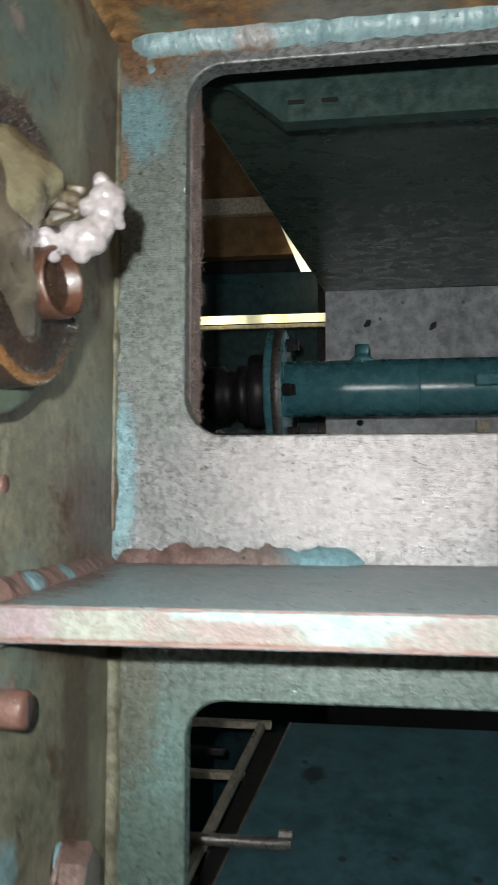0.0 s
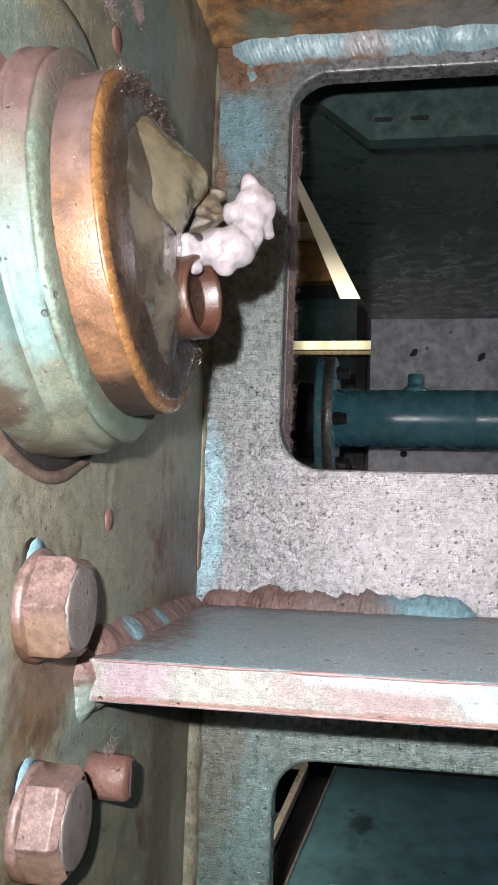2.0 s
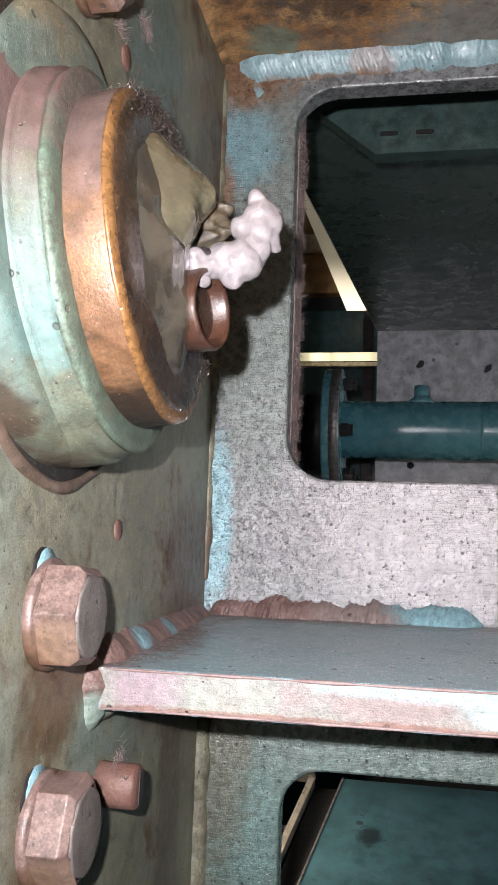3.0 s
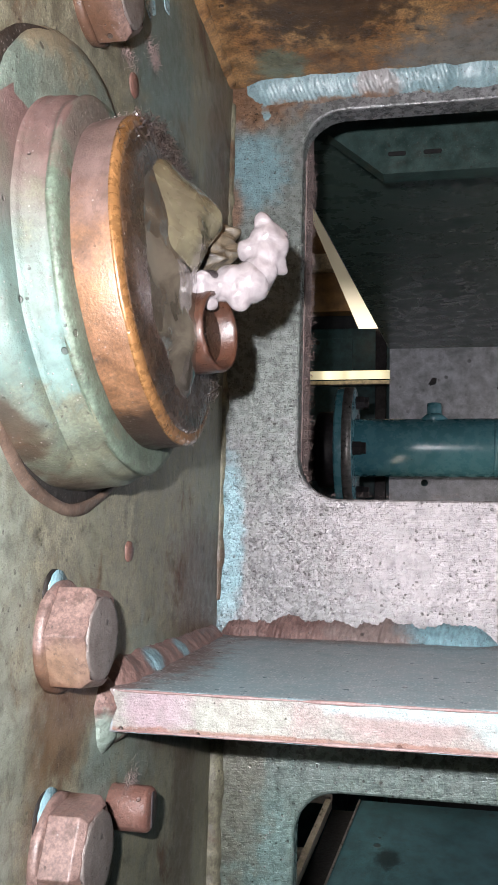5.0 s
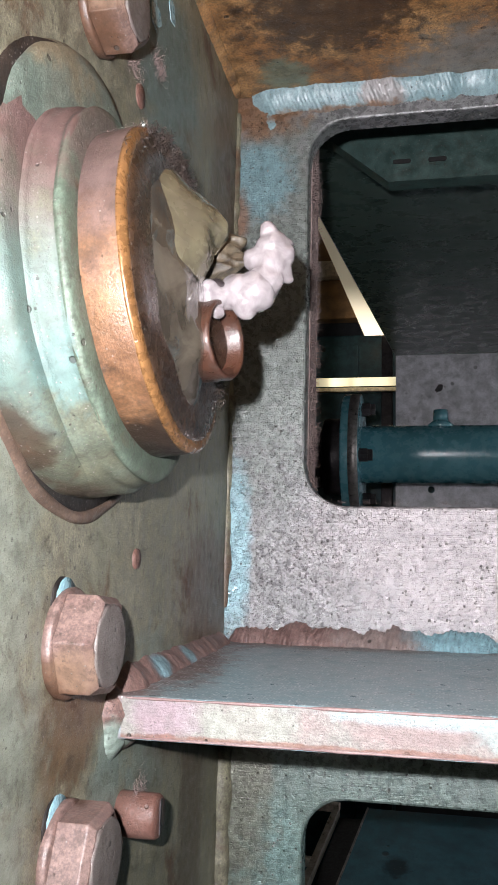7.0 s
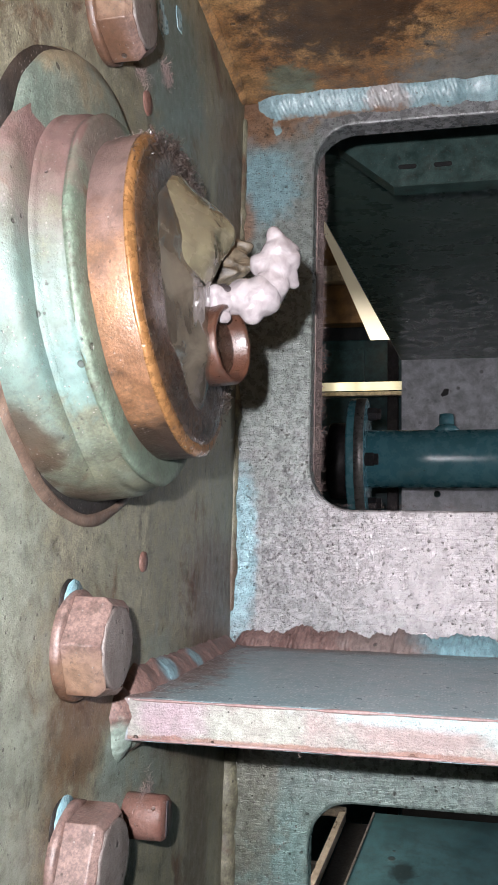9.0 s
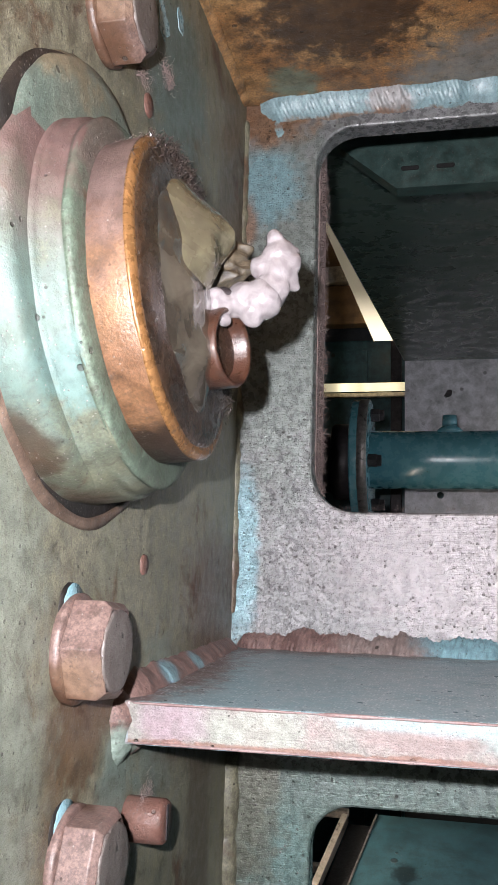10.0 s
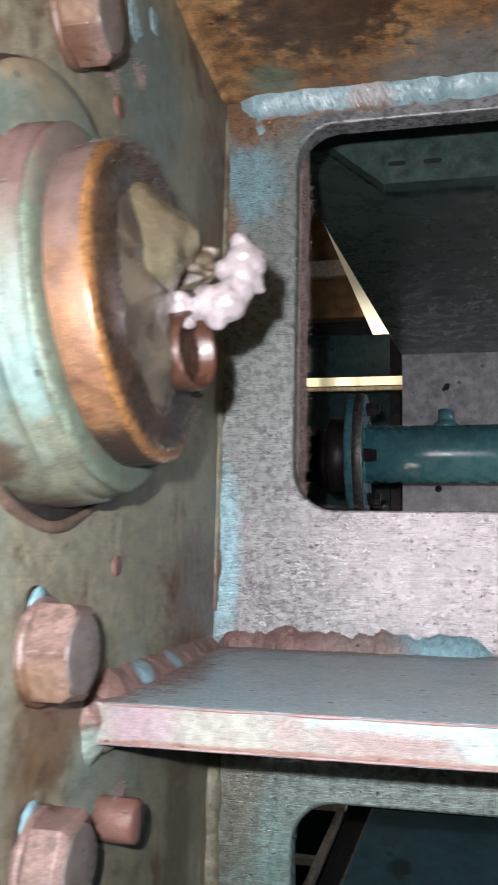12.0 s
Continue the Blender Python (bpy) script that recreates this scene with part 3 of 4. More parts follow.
# ---- the hall ----
def hall():
    tagged(part("floor", boxed((-3.5, -3.5, -0.1), (3.5, 3.0, 0.0)), M_FLOOR), "worn grey concrete floor of a dim workshop hall", "floor", kind="structure")
    tagged(part("ceiling", boxed((-3.5, -3.5, 3.2), (3.5, 3.0, 3.3)), M_HALL), "grey plaster ceiling of the hall", "ceiling", kind="structure")
    for name, lo, hi in (("wall_north", (-3.5, 2.9, 0), (3.5, 3.0, 3.2)), ("wall_south", (-3.5, -3.5, 0), (3.5, -3.4, 3.2)),
                         ("wall_west", (-3.5, -3.4, 0), (-3.4, 2.9, 3.2)), ("wall_east", (3.4, -3.4, 0), (3.5, 2.9, 3.2))):
        tagged(part(name, boxed(lo, hi), M_HALL), "plain grey plastered hall wall", "wall", kind="structure")


# unseen lamps, added to give the hall a little fill
def ceiling_fill_lamp(x, y):
    lamp = empty("ceiling_fill_lamp", "unseen fluorescent ceiling lamp added as dim fill", "lamp", "hall lamps")
    part("lamp_body", boxed((x - 0.65, y - 0.06, 3.14), (x + 0.65, y + 0.06, 3.2), 0.006), M_GREY, lamp)
    part("tube", lathe([(x - 0.6, 0.02), (x + 0.6, 0.02)], y, 3.115, 16), M_CEIL_FILL, lamp, "glowing fluorescent tube", True)


# ---- the machine frame ----
def machine_frame():
    frame_thing = empty("machine_frame", "welded steel machine frame in worn grey-green paint with rust", "machine frame")
    side = part("side_plate", boxed((-0.03, -1.0, 0.0), (0.0, 0.0, 1.6)), M_SIDE, frame_thing, "olive-grey painted steel side plate, rusty and scratched")
    front = part("front_plate", plate_xz([(-0.03, 0.0), (1.0, 0.0), (1.0, 1.6), (-0.03, 1.6)],
                                         [rounded(0.0413, 1.0745, 0.42, 1.291, 0.023), rounded(0.0432, 0.62, 0.42, 0.927, 0.022)], 0.0, 0.013, 0.0012),
                 M_FRONT, frame_thing, "pitted grey front plate with two rounded openings")
    part("web", boxed((0.026, 0.013, 1.03), (0.0420, 0.040, 1.33), 0.001), M_LINT, frame_thing, "lint-covered web behind the opening's edge")
    part("top_plate", boxed((0.0, -0.55, 1.3085), (0.6, 0.0, 1.326), 0.0008), M_TOP, frame_thing, "rusty brown plate overhead with peeling paint")
    shelf = part("shelf_plate", slab([(0.0, 0.0, 1.003), (0.6, 0.0, 1.003), (0.6, -0.166, 0.9975), (0.0, -0.166, 0.9975)], 0.0145), M_SHELF, frame_thing,
                 "blue-grey steel shelf dusted with fine grit")
    bevelled(shelf, 0.0009, 2)
    rim = slab([(0.0045, -0.166, 0.9972), (0.6, -0.166, 0.9972), (0.6, -0.166, 0.9838), (0.0045, -0.166, 0.9838)], 0.0008)
    bevelled(part("shelf_rim", rim, M_EDGE, frame_thing, "pinkish-cream worn paint with pale blue chips on the shelf's edge"), 0.0007, 2)
    # welds
    part("weld_bead", bead((-0.002, 0.0095, 0.9975), (0.148, 0.0060, 0.9965), 0.0165, 0.02, 0.0026, 0.30, 1.0, segs=64, step=0.0006, taper_by=0.75, rag=0.045), M_SHELFWELD, frame_thing, "lumpy reddish-brown weld bead ending in pale blue paint", True)
    part("weld_bead", bead((0.138, 0.004, 1.0), (0.6, 0.004, 1.0), 0.0045, 0.03, 0.004, 0.2, 3.0), M_SHELF, frame_thing, "", True)
    part("weld_bead", bead((0.008, 0.009, 1.3115), (0.132, 0.009, 1.3122), 0.0172, 0.014, 0.0024, 0.10, 4.0, segs=72, step=0.0005, taper_by=0.35, slant=2.2, rag=0.03), M_BLUEWELD, frame_thing, "glossy pale blue rippled weld bead", True)
    part("weld_bead", bead((0.112, 0.009, 1.3126), (0.6, 0.009, 1.3128), 0.0164, 0.008, 0.0028, 0.10, 5.0, segs=60, step=0.0008, taper_by=0.3, slant=2.2, rag=0.03), M_BLUEWELD, frame_thing, "", True)
    part("weld_bead", bead((0.016, 0.0050, 1.302), (0.0225, 0.0050, 1.2845), 0.0078, 0.02, 0.003, 0.3, 6.0, segs=24, flat=0.7, taper_by=0.7, rag=0.08, facing=Vector((0, 1, 0))), M_BLUEWELD, frame_thing, "", True)
    part("weld_bead", bead((-0.0005, 0.0005, 1.02), (-0.0005, 0.0005, 1.30), 0.0028, 0.0, 0.006, 0.7, 7.0, facing=Vector((0, 1, 0))), M_SIDE, frame_thing, "", True)
    part("weld_bead", bead((0.0, 0.001, 0.6), (0.0, 0.001, 0.985), 0.0062, 0.02, 0.006, 0.2, 8.0, segs=16, facing=Vector((0, 1, 0))), M_SIDE, frame_thing, "", True)
    part("weld_bead", bead((-0.001, -0.45, 1.310), (-0.001, -0.004, 1.310), 0.0055, 0.02, 0.005, 0.4, 9.0), M_TOP, frame_thing, "rust-brown weld bead under the top plate", True)
    part("weld_bead", bead((-0.008, -0.164, 0.9915), (-0.008, 0.004, 0.9935), 0.0168, 0.0, 0.005, 0.07, 12.0, segs=56, step=0.0007, taper_by=0.45, rag=0.025), M_SIDEWELD, frame_thing, "", True)
    part("weld_bead", bead((-0.002, -0.163, 0.986), (-0.002, -0.004, 0.988), 0.0085, 0.02, 0.005, 0.35, 13.0, segs=24, rag=0.06), M_SIDE, frame_thing, "", True)
    part("weld_bead", bead((-0.0028, -0.1640, 1.0010), (-0.0045, -0.1600, 0.9740), 0.0085, 0.0, 0.005, 0.25, 17.0, segs=36, step=0.0006, taper_by=0.6, rag=0.06, facing=Vector((0, 1, 0))), M_SIDEWELD, frame_thing, "weld wrapped round the shelf's corner", True)
    part("rust_edge", bead((0.006, -0.1664, 0.9970), (0.6, -0.1664, 0.9970), 0.0005, 0.0, 0.004, 0.9, 21.0, segs=8), M_RUSTEDGE, frame_thing, "reddish worn edge of the shelf", True)
    part("rust_edge", bead((0.006, -0.1664, 0.9840), (0.6, -0.1664, 0.9840), 0.00045, 0.0, 0.004, 0.9, 25.0, segs=8), M_RUSTEDGE, frame_thing, "", True)
    # chips of pale blue paint
    for k, (c, n, size, st, tu) in enumerate((
            ((0.0, -0.150, 1.262), (1, 0, 0), 0.006, 1.4, 70), ((0.0, -0.128, 1.2765), (1, 0, 0), 0.0045, 1.2, 30),
            ((0.0, -0.172, 1.014), (1, 0, 0), 0.002, 1.0, 0))):
        part("paint_chip", flake(c, n, size, 0.0003, 3.1 * k + 1, st, tu), M_BLUE, frame_thing, "pale blue paint chip" if k == 0 else "")
    return frame_thing


HUB = (-0.205, 1.126)
HUB_LEAN = pose(0, HUB[0], HUB[1] - 0.0042, 0, -6.5, 0) @ pose(0, -HUB[0], -HUB[1])


def bearing_housing():
    cy, cz = HUB
    hub = empty("bearing_housing", "round bearing housing in mint paint with an orange-brown seal ring", "bearing housing")
    hub.matrix_basis = HUB_LEAN
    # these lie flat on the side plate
    # the two gaps are flat discs, their shade is in the colour
    flush = (part("boss_gap_shade", lathe([(-0.002, 0.0572), (0.0014, 0.0570), (0.0014, 0.05)], cy - 0.0140, cz + 0.0120, 96, 0.0015, 9), M_GAP, hub, "dark disc painted as the shaded crevice round the boss", True),
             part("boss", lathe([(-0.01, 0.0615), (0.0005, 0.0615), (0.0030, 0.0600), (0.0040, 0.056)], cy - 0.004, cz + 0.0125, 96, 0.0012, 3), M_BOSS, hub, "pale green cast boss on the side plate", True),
             part("bore_gap_shade", lathe([(-0.002, 0.0680), (0.0012, 0.0676), (0.0012, 0.05)], cy + 0.001, cz - 0.0015, 96, 0.0012, 6), M_GAP, hub, "dark disc painted as the shaded, dirty gap round the housing", True),
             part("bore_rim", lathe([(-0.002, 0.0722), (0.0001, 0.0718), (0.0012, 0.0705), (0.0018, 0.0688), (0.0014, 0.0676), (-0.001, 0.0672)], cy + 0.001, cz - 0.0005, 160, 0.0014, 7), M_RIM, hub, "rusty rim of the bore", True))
    for ob in flush:
        ob.matrix_basis = HUB_LEAN.inverted()
    part("body", lathe([(-0.02, 0.0600), (0.0, 0.0600), (0.0088, 0.0598), (0.0096, 0.0592), (0.0100, 0.0586), (0.0112, 0.0584), (0.0134, 0.0582), (0.0142, 0.0574), (0.0158, 0.0572), (0.0172, 0.0574), (0.0182, 0.0566), (0.0187, 0.0540), (0.0188, 0.04)],
                       cy, cz, 128, 0.0009, 5), M_BODY, hub, "mint-green painted housing with pinkish dust on top", True)
    part("body_base", lathe([(-0.03, 0.0655), (0.0, 0.0648), (0.0050, 0.0640), (0.0070, 0.0625), (0.0080, 0.0600), (0.0082, 0.05)], cy - 0.0065, cz + 0.0050, 128, 0.0008, 8), M_BODY, hub, "", True)
    part("paint_band", lathe([(0.0160, 0.0565), (0.0163, 0.0574), (0.0178, 0.0576), (0.0187, 0.0566), (0.0191, 0.0540), (0.0192, 0.05)], cy, cz, 128, 0.0007, 15), M_BAND_MINT, hub, "brighter mint paint round the housing's edge", True)
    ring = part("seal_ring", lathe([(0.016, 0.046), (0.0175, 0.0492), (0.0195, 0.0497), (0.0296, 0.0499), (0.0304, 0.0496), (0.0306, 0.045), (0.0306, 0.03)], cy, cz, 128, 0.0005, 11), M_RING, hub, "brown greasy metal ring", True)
    part("ring_lip", lathe([(0.0290, 0.0470), (0.0298, 0.0501), (0.0306, 0.0500), (0.0316, 0.0490), (0.0321, 0.0474), (0.0318, 0.0462)], cy, cz, 128, 0.0003, 12), M_LIP, ring, "bright orange-brown lip of the ring", True)
    part("seal_face", lathe([(0.024, 0.0470), (0.0316, 0.0472), (0.0326, 0.0455), (0.0332, 0.041), (0.0338, 0.035), (0.0340, 0.002)], cy, cz, 96, 0.0009, 21), M_ANNULUS, hub, "dark brown greasy face of the ring", True)
    stub = lathe([(-0.016, 0.0126), (-0.001, 0.0125), (0.0, 0.0121), (0.0001, 0.0112), (-0.0010, 0.0104), (-0.0050, 0.0098), (-0.0056, 0.0090), (-0.0058, 0.003)], 0, 0, 64, 0.0004, 41)
    bmesh.ops.transform(stub, matrix=pose(0.0450, cy + 0.003, cz - 0.0160, 0, 4, -14), verts=stub.verts)
    part("shaft_stub", stub, M_STUB, hub, "hollow reddish-brown shaft stub", True)
    bore = lathe([(-0.0060, 0.0099), (-0.0050, 0.0098), (-0.0047, 0.0088), (-0.0049, 0.002)], 0, 0, 48, 0.0003, 43)
    bmesh.ops.transform(bore, matrix=pose(0.0450, cy + 0.003, cz - 0.0160, 0, 4, -14), verts=bore.verts)
    part("stub_bore", bore, M_ANNULUS, hub, "dark greasy bottom of the hollow stub", True)
    part("nipple", lathe([(0.030, 0.0042), (0.044, 0.0042), (0.046, 0.003), (0.050, 0.003)], cy + 0.003, cz - 0.0005, 24), M_DARK, hub, "", True)
    rnd = random.Random(5)
    roots = []
    for _ in range(2000):
        a = radians(rnd.gauss(62, 24))
        roots.append(((rnd.uniform(0.019, 0.032), cy + 0.0495 * math.cos(a), cz + 0.0495 * math.sin(a)), (0.2, math.cos(a), math.sin(a))))
    dark_roots = []
    for _ in range(7000):
        a = radians(rnd.gauss(42, 32))
        r = rnd.uniform(0.039, 0.0505)
        dark_roots.append(((rnd.uniform(0.030, 0.0335), cy + r * math.cos(a), cz + r * math.sin(a)), (0.5, math.cos(a), math.sin(a))))
    hairs("greasy_fibre", dark_roots, 0.0036, 0.0002, M_FACE, hub, 16, 1.5, "black greasy fibres on the ring")
    hairs("lint", roots, 0.0026, 0.00007, M_LINT, hub, 6, 1.6, "pinkish-grey lint on the greasy ring")
    return hub


def grease_sheet(lumps, r_out, base, seed, rnd_amp, cy=-0.205, cz=1.126, rings=40, segs=110, folds=0.38):
    """Grease spread over the shaft end: a round sheet whose height is a sum of soft lumps (y, z, spread, height)."""
    bm, rows = bmesh.new(), []
    for i in range(rings + 1):
        ring = []
        for k in range(segs):
            a = 2 * math.pi * k / segs
            r = r_out * (i + 0.02) / rings * (1 + 0.05 * noise.noise(Vector((math.cos(a) * 2 + seed, math.sin(a) * 2, 0))))
            y, z = r * math.cos(a), r * math.sin(a)
            h = 0.0
            for ly, lz, w, top in lumps:
                d = math.hypot(y - ly, z - lz) / w
                h += top * math.exp(-d * d * d)
            fold = abs(noise.noise(Vector((y * 90 + seed, z * 90, seed)))) + 0.3 * abs(noise.noise(Vector((y * 250, z * 250 + seed, 2))))
            h = h * (1 + folds * (0.35 - fold)) + rnd_amp * noise.noise(Vector((y * 420, z * 420, seed))) - 0.004 * max(0.0, i / rings - 0.9) * 10
            ring.append(bm.verts.new((base + h, cy + y, cz + z)))
        rows.append(ring)
    for a, b in zip(rows, rows[1:]):
        for k in range(segs):
            bm.faces.new((a[k], a[(k + 1) % segs], b[(k + 1) % segs], b[k]))
    bm.faces.new(rows[0])
    return bm


def grease_lumps():
    heap = empty("grease_heap", "old olive and grey grease smeared over the shaft end", "grease")
    heap.matrix_basis = HUB_LEAN
    part("grey_film", grease_sheet([(-0.010, 0.008, 0.0195, 0.0050), (-0.012, -0.012, 0.0155, 0.0046), (-0.003, -0.024, 0.0115, 0.0040), (0.012, 0.004, 0.016, 0.004)], 0.0410, 0.0326, 2.0, 0.00012, folds=0.15, rings=70), M_DISC, heap, "wet grey grease film", True)
    part("olive_lump", grease_sheet([(-0.001, 0.0120, 0.0150, 0.0070), (0.009, 0.0110, 0.0110, 0.0060), (-0.005, 0.0030, 0.0145, 0.0060), (-0.011, -0.009, 0.0120, 0.0060)], 0.0290, 0.0325, 5.0, 0.00012, -0.2055, 1.1370, rings=70, folds=0.12),
         M_OLIVE, heap, "smooth olive tongue of old grease", True)
    part("crumbly_lump", grease_sheet([(0.001, 0.003, 0.0080, 0.0120), (-0.002, -0.005, 0.0070, 0.0080), (0.004, 0.009, 0.0060, 0.0060)], 0.0190, 0.0325, 9.0, 0.0008, -0.1895, 1.1400, rings=60, folds=0.7),
         M_CRUMB, heap, "dry crumbling dark brown grease", True)
    part("curl", lathe([(0.0, 0.0016), (0.006, 0.0019), (0.010, 0.0008)], 0, 0, 12, 0.0005, 3), M_OLIVE, heap, "", True).matrix_basis = pose(0.040, -0.186, 1.137, 0, -35, 20)
    fresh = empty("fresh_grease", "glossy pinkish-white fresh grease squeezed from the nipple", "grease")
    blob("stem", [(0.0375, -0.203, 1.124, 0.0042), (0.0415, -0.203, 1.1235, 0.0050), (0.0460, -0.201, 1.1255, 0.0042), (0.0500, -0.200, 1.1265, 0.0062), (0.0545, -0.200, 1.1265, 0.0068), (0.0520, -0.201, 1.1215, 0.0040), (0.0440, -0.205, 1.1190, 0.0022), (0.0415, -0.207, 1.1265, 0.0026)],
         M_WHITE, fresh, 0.0005, 0.0009)
    blob("curl", [(0.0565, -0.199, 1.1290, 0.0060), (0.0575, -0.199, 1.1305, 0.0058), (0.0590, -0.198, 1.1355, 0.0060), (0.0620, -0.197, 1.1335, 0.0038), (0.0595, -0.198, 1.1410, 0.0055), (0.0545, -0.199, 1.1375, 0.0040),
                  (0.0630, -0.198, 1.1385, 0.0038), (0.0642, -0.197, 1.1315, 0.0022), (0.0585, -0.200, 1.1462, 0.0030), (0.0640, -0.196, 1.1425, 0.0022)], M_WHITE, fresh, 0.0005, 0.0009)


def hex_bolt():
    bolt = empty("hex_bolt", "rust-pink painted hex bolt on a round washer", "bolt", "side plate bolts")
    # offset near-black disc paints the shadow crescent beside the washer
    part("shadow_gap", lathe([(-0.001, 0.0078), (0.0003, 0.0076), (0.0004, 0.002)], -0.0045, 0.0122, 32, 0.0004, 4), M_GAP, bolt, "black disc painted as the shadow behind the washer", True)
    part("paint_crescent", lathe([(-0.001, 0.0074), (0.0006, 0.0072), (0.0007, 0.002)], -0.0020, 0.0124, 32, 0.0004, 5), M_BLUE, bolt, "pale blue paint showing behind the washer", True)
    part("washer", lathe([(-0.001, 0.0165), (0.0022, 0.0165), (0.0029, 0.0158), (0.003, 0.008)], 0, 0, 48, 0.0003, 2), M_BOLT, bolt, "", True)
    bm = bmesh.new()
    rows = [(0.0028, 0.0164), (0.0122, 0.0164), (0.0142, 0.0142), (0.0144, 0.0136)]
    rings = []
    for x, r in rows:
        rings.append([bm.verts.new((x, r * math.cos(radians(60 * k - 5)), r * math.sin(radians(60 * k - 5)))) for k in range(6)])
    for a, b in zip(rings, rings[1:]):
        for k in range(6):
            bm.faces.new((a[k], a[(k + 1) % 6], b[(k + 1) % 6], b[k]))
    bm.faces.new(rings[0])
    head = part("head", bm, M_BOLT, bolt)
    bevelled(head, 0.00035, 2)
    part("head_top", lathe([(0.0136, 0.0124), (0.0147, 0.0121), (0.0149, 0.0112), (0.01485, 0.004)], 0, 0, 48, 0.0003, 9), M_BOLT_TOP, head, "worn grey-brown top of the bolt head", True)
    return bolt


def stud(y, z, length, r, seed):
    plug = empty("round_plug", "rusty red-brown round plug in the side plate", "plug", "side plate plugs")
    part("plug_body", lathe([(-0.004, r), (length - 0.0012, r * 0.98), (length, r * 0.86), (length, r * 0.2)], y, z, 40, 0.0003, seed), M_PLUG, plug, "", True)
    if length > 0.008:
        part("slot", boxed((length - 0.0006, y - r * 0.12, z - r * 0.75), (length + 0.0004, y + r * 0.12, z + r * 0.75)), M_DARK, plug, "dark slot across the plug")


# ---- behind the openings ----
def drive_tube():
    y, z = 0.86, 1.2145
    tube = empty("drive_tube", "teal painted horizontal tube with a bolted flange", "pipe")
    part("tube", lathe([(0.004, 0.0435), (0.1, 0.0435), (0.2035, 0.0435), (0.2045, 0.0434), (0.2050, 0.0428), (0.2068, 0.0428), (0.2073, 0.0434), (0.2083, 0.0435), (0.31, 0.0435), (0.6, 0.0435), (1.4, 0.0435)], y, z, 64), M_TUBE, tube, "", True)
    flange = part("flange", lathe([(-0.022, 0.03), (-0.022, 0.088), (-0.0218, 0.0895), (-0.020, 0.0918), (-0.0192, 0.092), (0.0022, 0.092), (0.003, 0.0918), (0.0048, 0.0895), (0.005, 0.088), (0.005, 0.03)], y, z, 64), M_TUBE, tube, "teal flange disc", True)
    part("counter_flange", lathe([(-0.052, 0.056), (-0.05, 0.058), (-0.024, 0.058), (-0.0225, 0.056), (-0.0225, 0.03)], y, z - 0.003, 48), M_DARK, tube, "dark steel flange", True)
    part("coupling", lathe([(-0.6, 0.035), (-0.125, 0.035), (-0.118, 0.043), (-0.095, 0.044), (-0.09, 0.036), (-0.075, 0.036), (-0.07, 0.045), (-0.052, 0.045), (-0.05, 0.02)], y, z - 0.006, 48), M_DARK, tube, "dark steel coupling", True)
    part("gasket", lathe([(-0.010, 0.05), (-0.010, 0.0924), (0.0030, 0.0924), (0.0042, 0.0905), (0.0042, 0.05)], y, z, 64), M_STEEL, flange, "worn bare steel rim of the flange", True)
    for k in range(4):
        a = radians(90 * k + 188)
        part("flange_bolt", lathe([(0.004, 0.0105), (0.017, 0.0105), (0.018, 0.009), (0.024, 0.009), (0.024, 0.004)], y + 0.068 * math.cos(a), z + 0.068 * math.sin(a), 6), M_DARK, flange)
    bm = bmesh.new()
    bmesh.ops.create_cone(bm, cap_ends=True, segments=24, radius1=0.024, radius2=0.010, depth=0.012, matrix=Matrix.Translation((0.121, y, z + 0.046)))
    bmesh.ops.create_cone(bm, cap_ends=True, segments=24, radius1=0.0115, radius2=0.0105, depth=0.018, matrix=Matrix.Translation((0.121, y, z + 0.058)))
    part("grease_fitting", bm, M_TUBE, tube, "teal fitting on top of the tube", True)
    part("lug", boxed((0.285, y - 0.058, z - 0.006), (0.34, y - 0.04, z + 0.012), 0.004), M_TUBE, tube)


def hood():
    thing = empty("hood", "dark green sheet-metal hood inside the machine", "hood")
    part("band", plate_xz([(0.076, 1.340), (0.8, 1.340), (0.8, 1.46), (-0.05, 1.46), (-0.05, 1.395), (0.0315, 1.377)], [], 0.190, 0.206), M_BAND, thing, "dark teal front band with slots")
    part("sheet", slab([(-0.032, 0.206, 1.4245), (0.8, 0.206, 1.4245), (0.8, 1.262, 1.470), (0.038, 1.262, 1.467)], 0.006), M_HOOD, thing, "dark green sheet")
    part("side_flange", slab([(-0.034, 0.206, 1.4265), (0.036, 1.262, 1.469), (0.030, 1.262, 1.56), (-0.045, 0.206, 1.515)], 0.004), M_GREY, thing, "bare side flange of the hood")
    bm = plate_xz([(0.038, 1.12), (1.2, 1.12), (1.2, 1.467), (0.038, 1.467)], [rounded(0.099, 1.1915, 0.113, 1.2055, 0.0068, 5)], 1.262, 1.27)
    for x in (0.75, 1.15):
        part("leg", boxed((x, 1.271, 0.0), (x + 0.04, 1.31, 1.4), 0.002), M_DARK, thing)
    # added black sheet: stands for the darkness below, hides the cabinet
    part("dark_backing", boxed((0.038, 1.272, 0.0), (1.4, 1.278, 1.12)), M_BLACK, thing, "black sheet added to keep the view under the back sheet dark")
    part("back_sheet", bm, M_GREY, thing, "grey zinc back sheet with a bolt hole")
    for x in (0.0865, 0.1135):
        part("slot", plate_xz(rounded(x - 0.007, 1.354, x + 0.007, 1.3575, 0.0017, 4), [], 0.1892, 0.1905), M_BLACK, thing)
    for x, z in ((0.122, 1.398), (0.252, 1.391)):
        part("scuff", flake((x, 1.2622, z), (0, -1, 0), 0.006, 0.0006, x * 40, 1.7), M_DARK, thing)


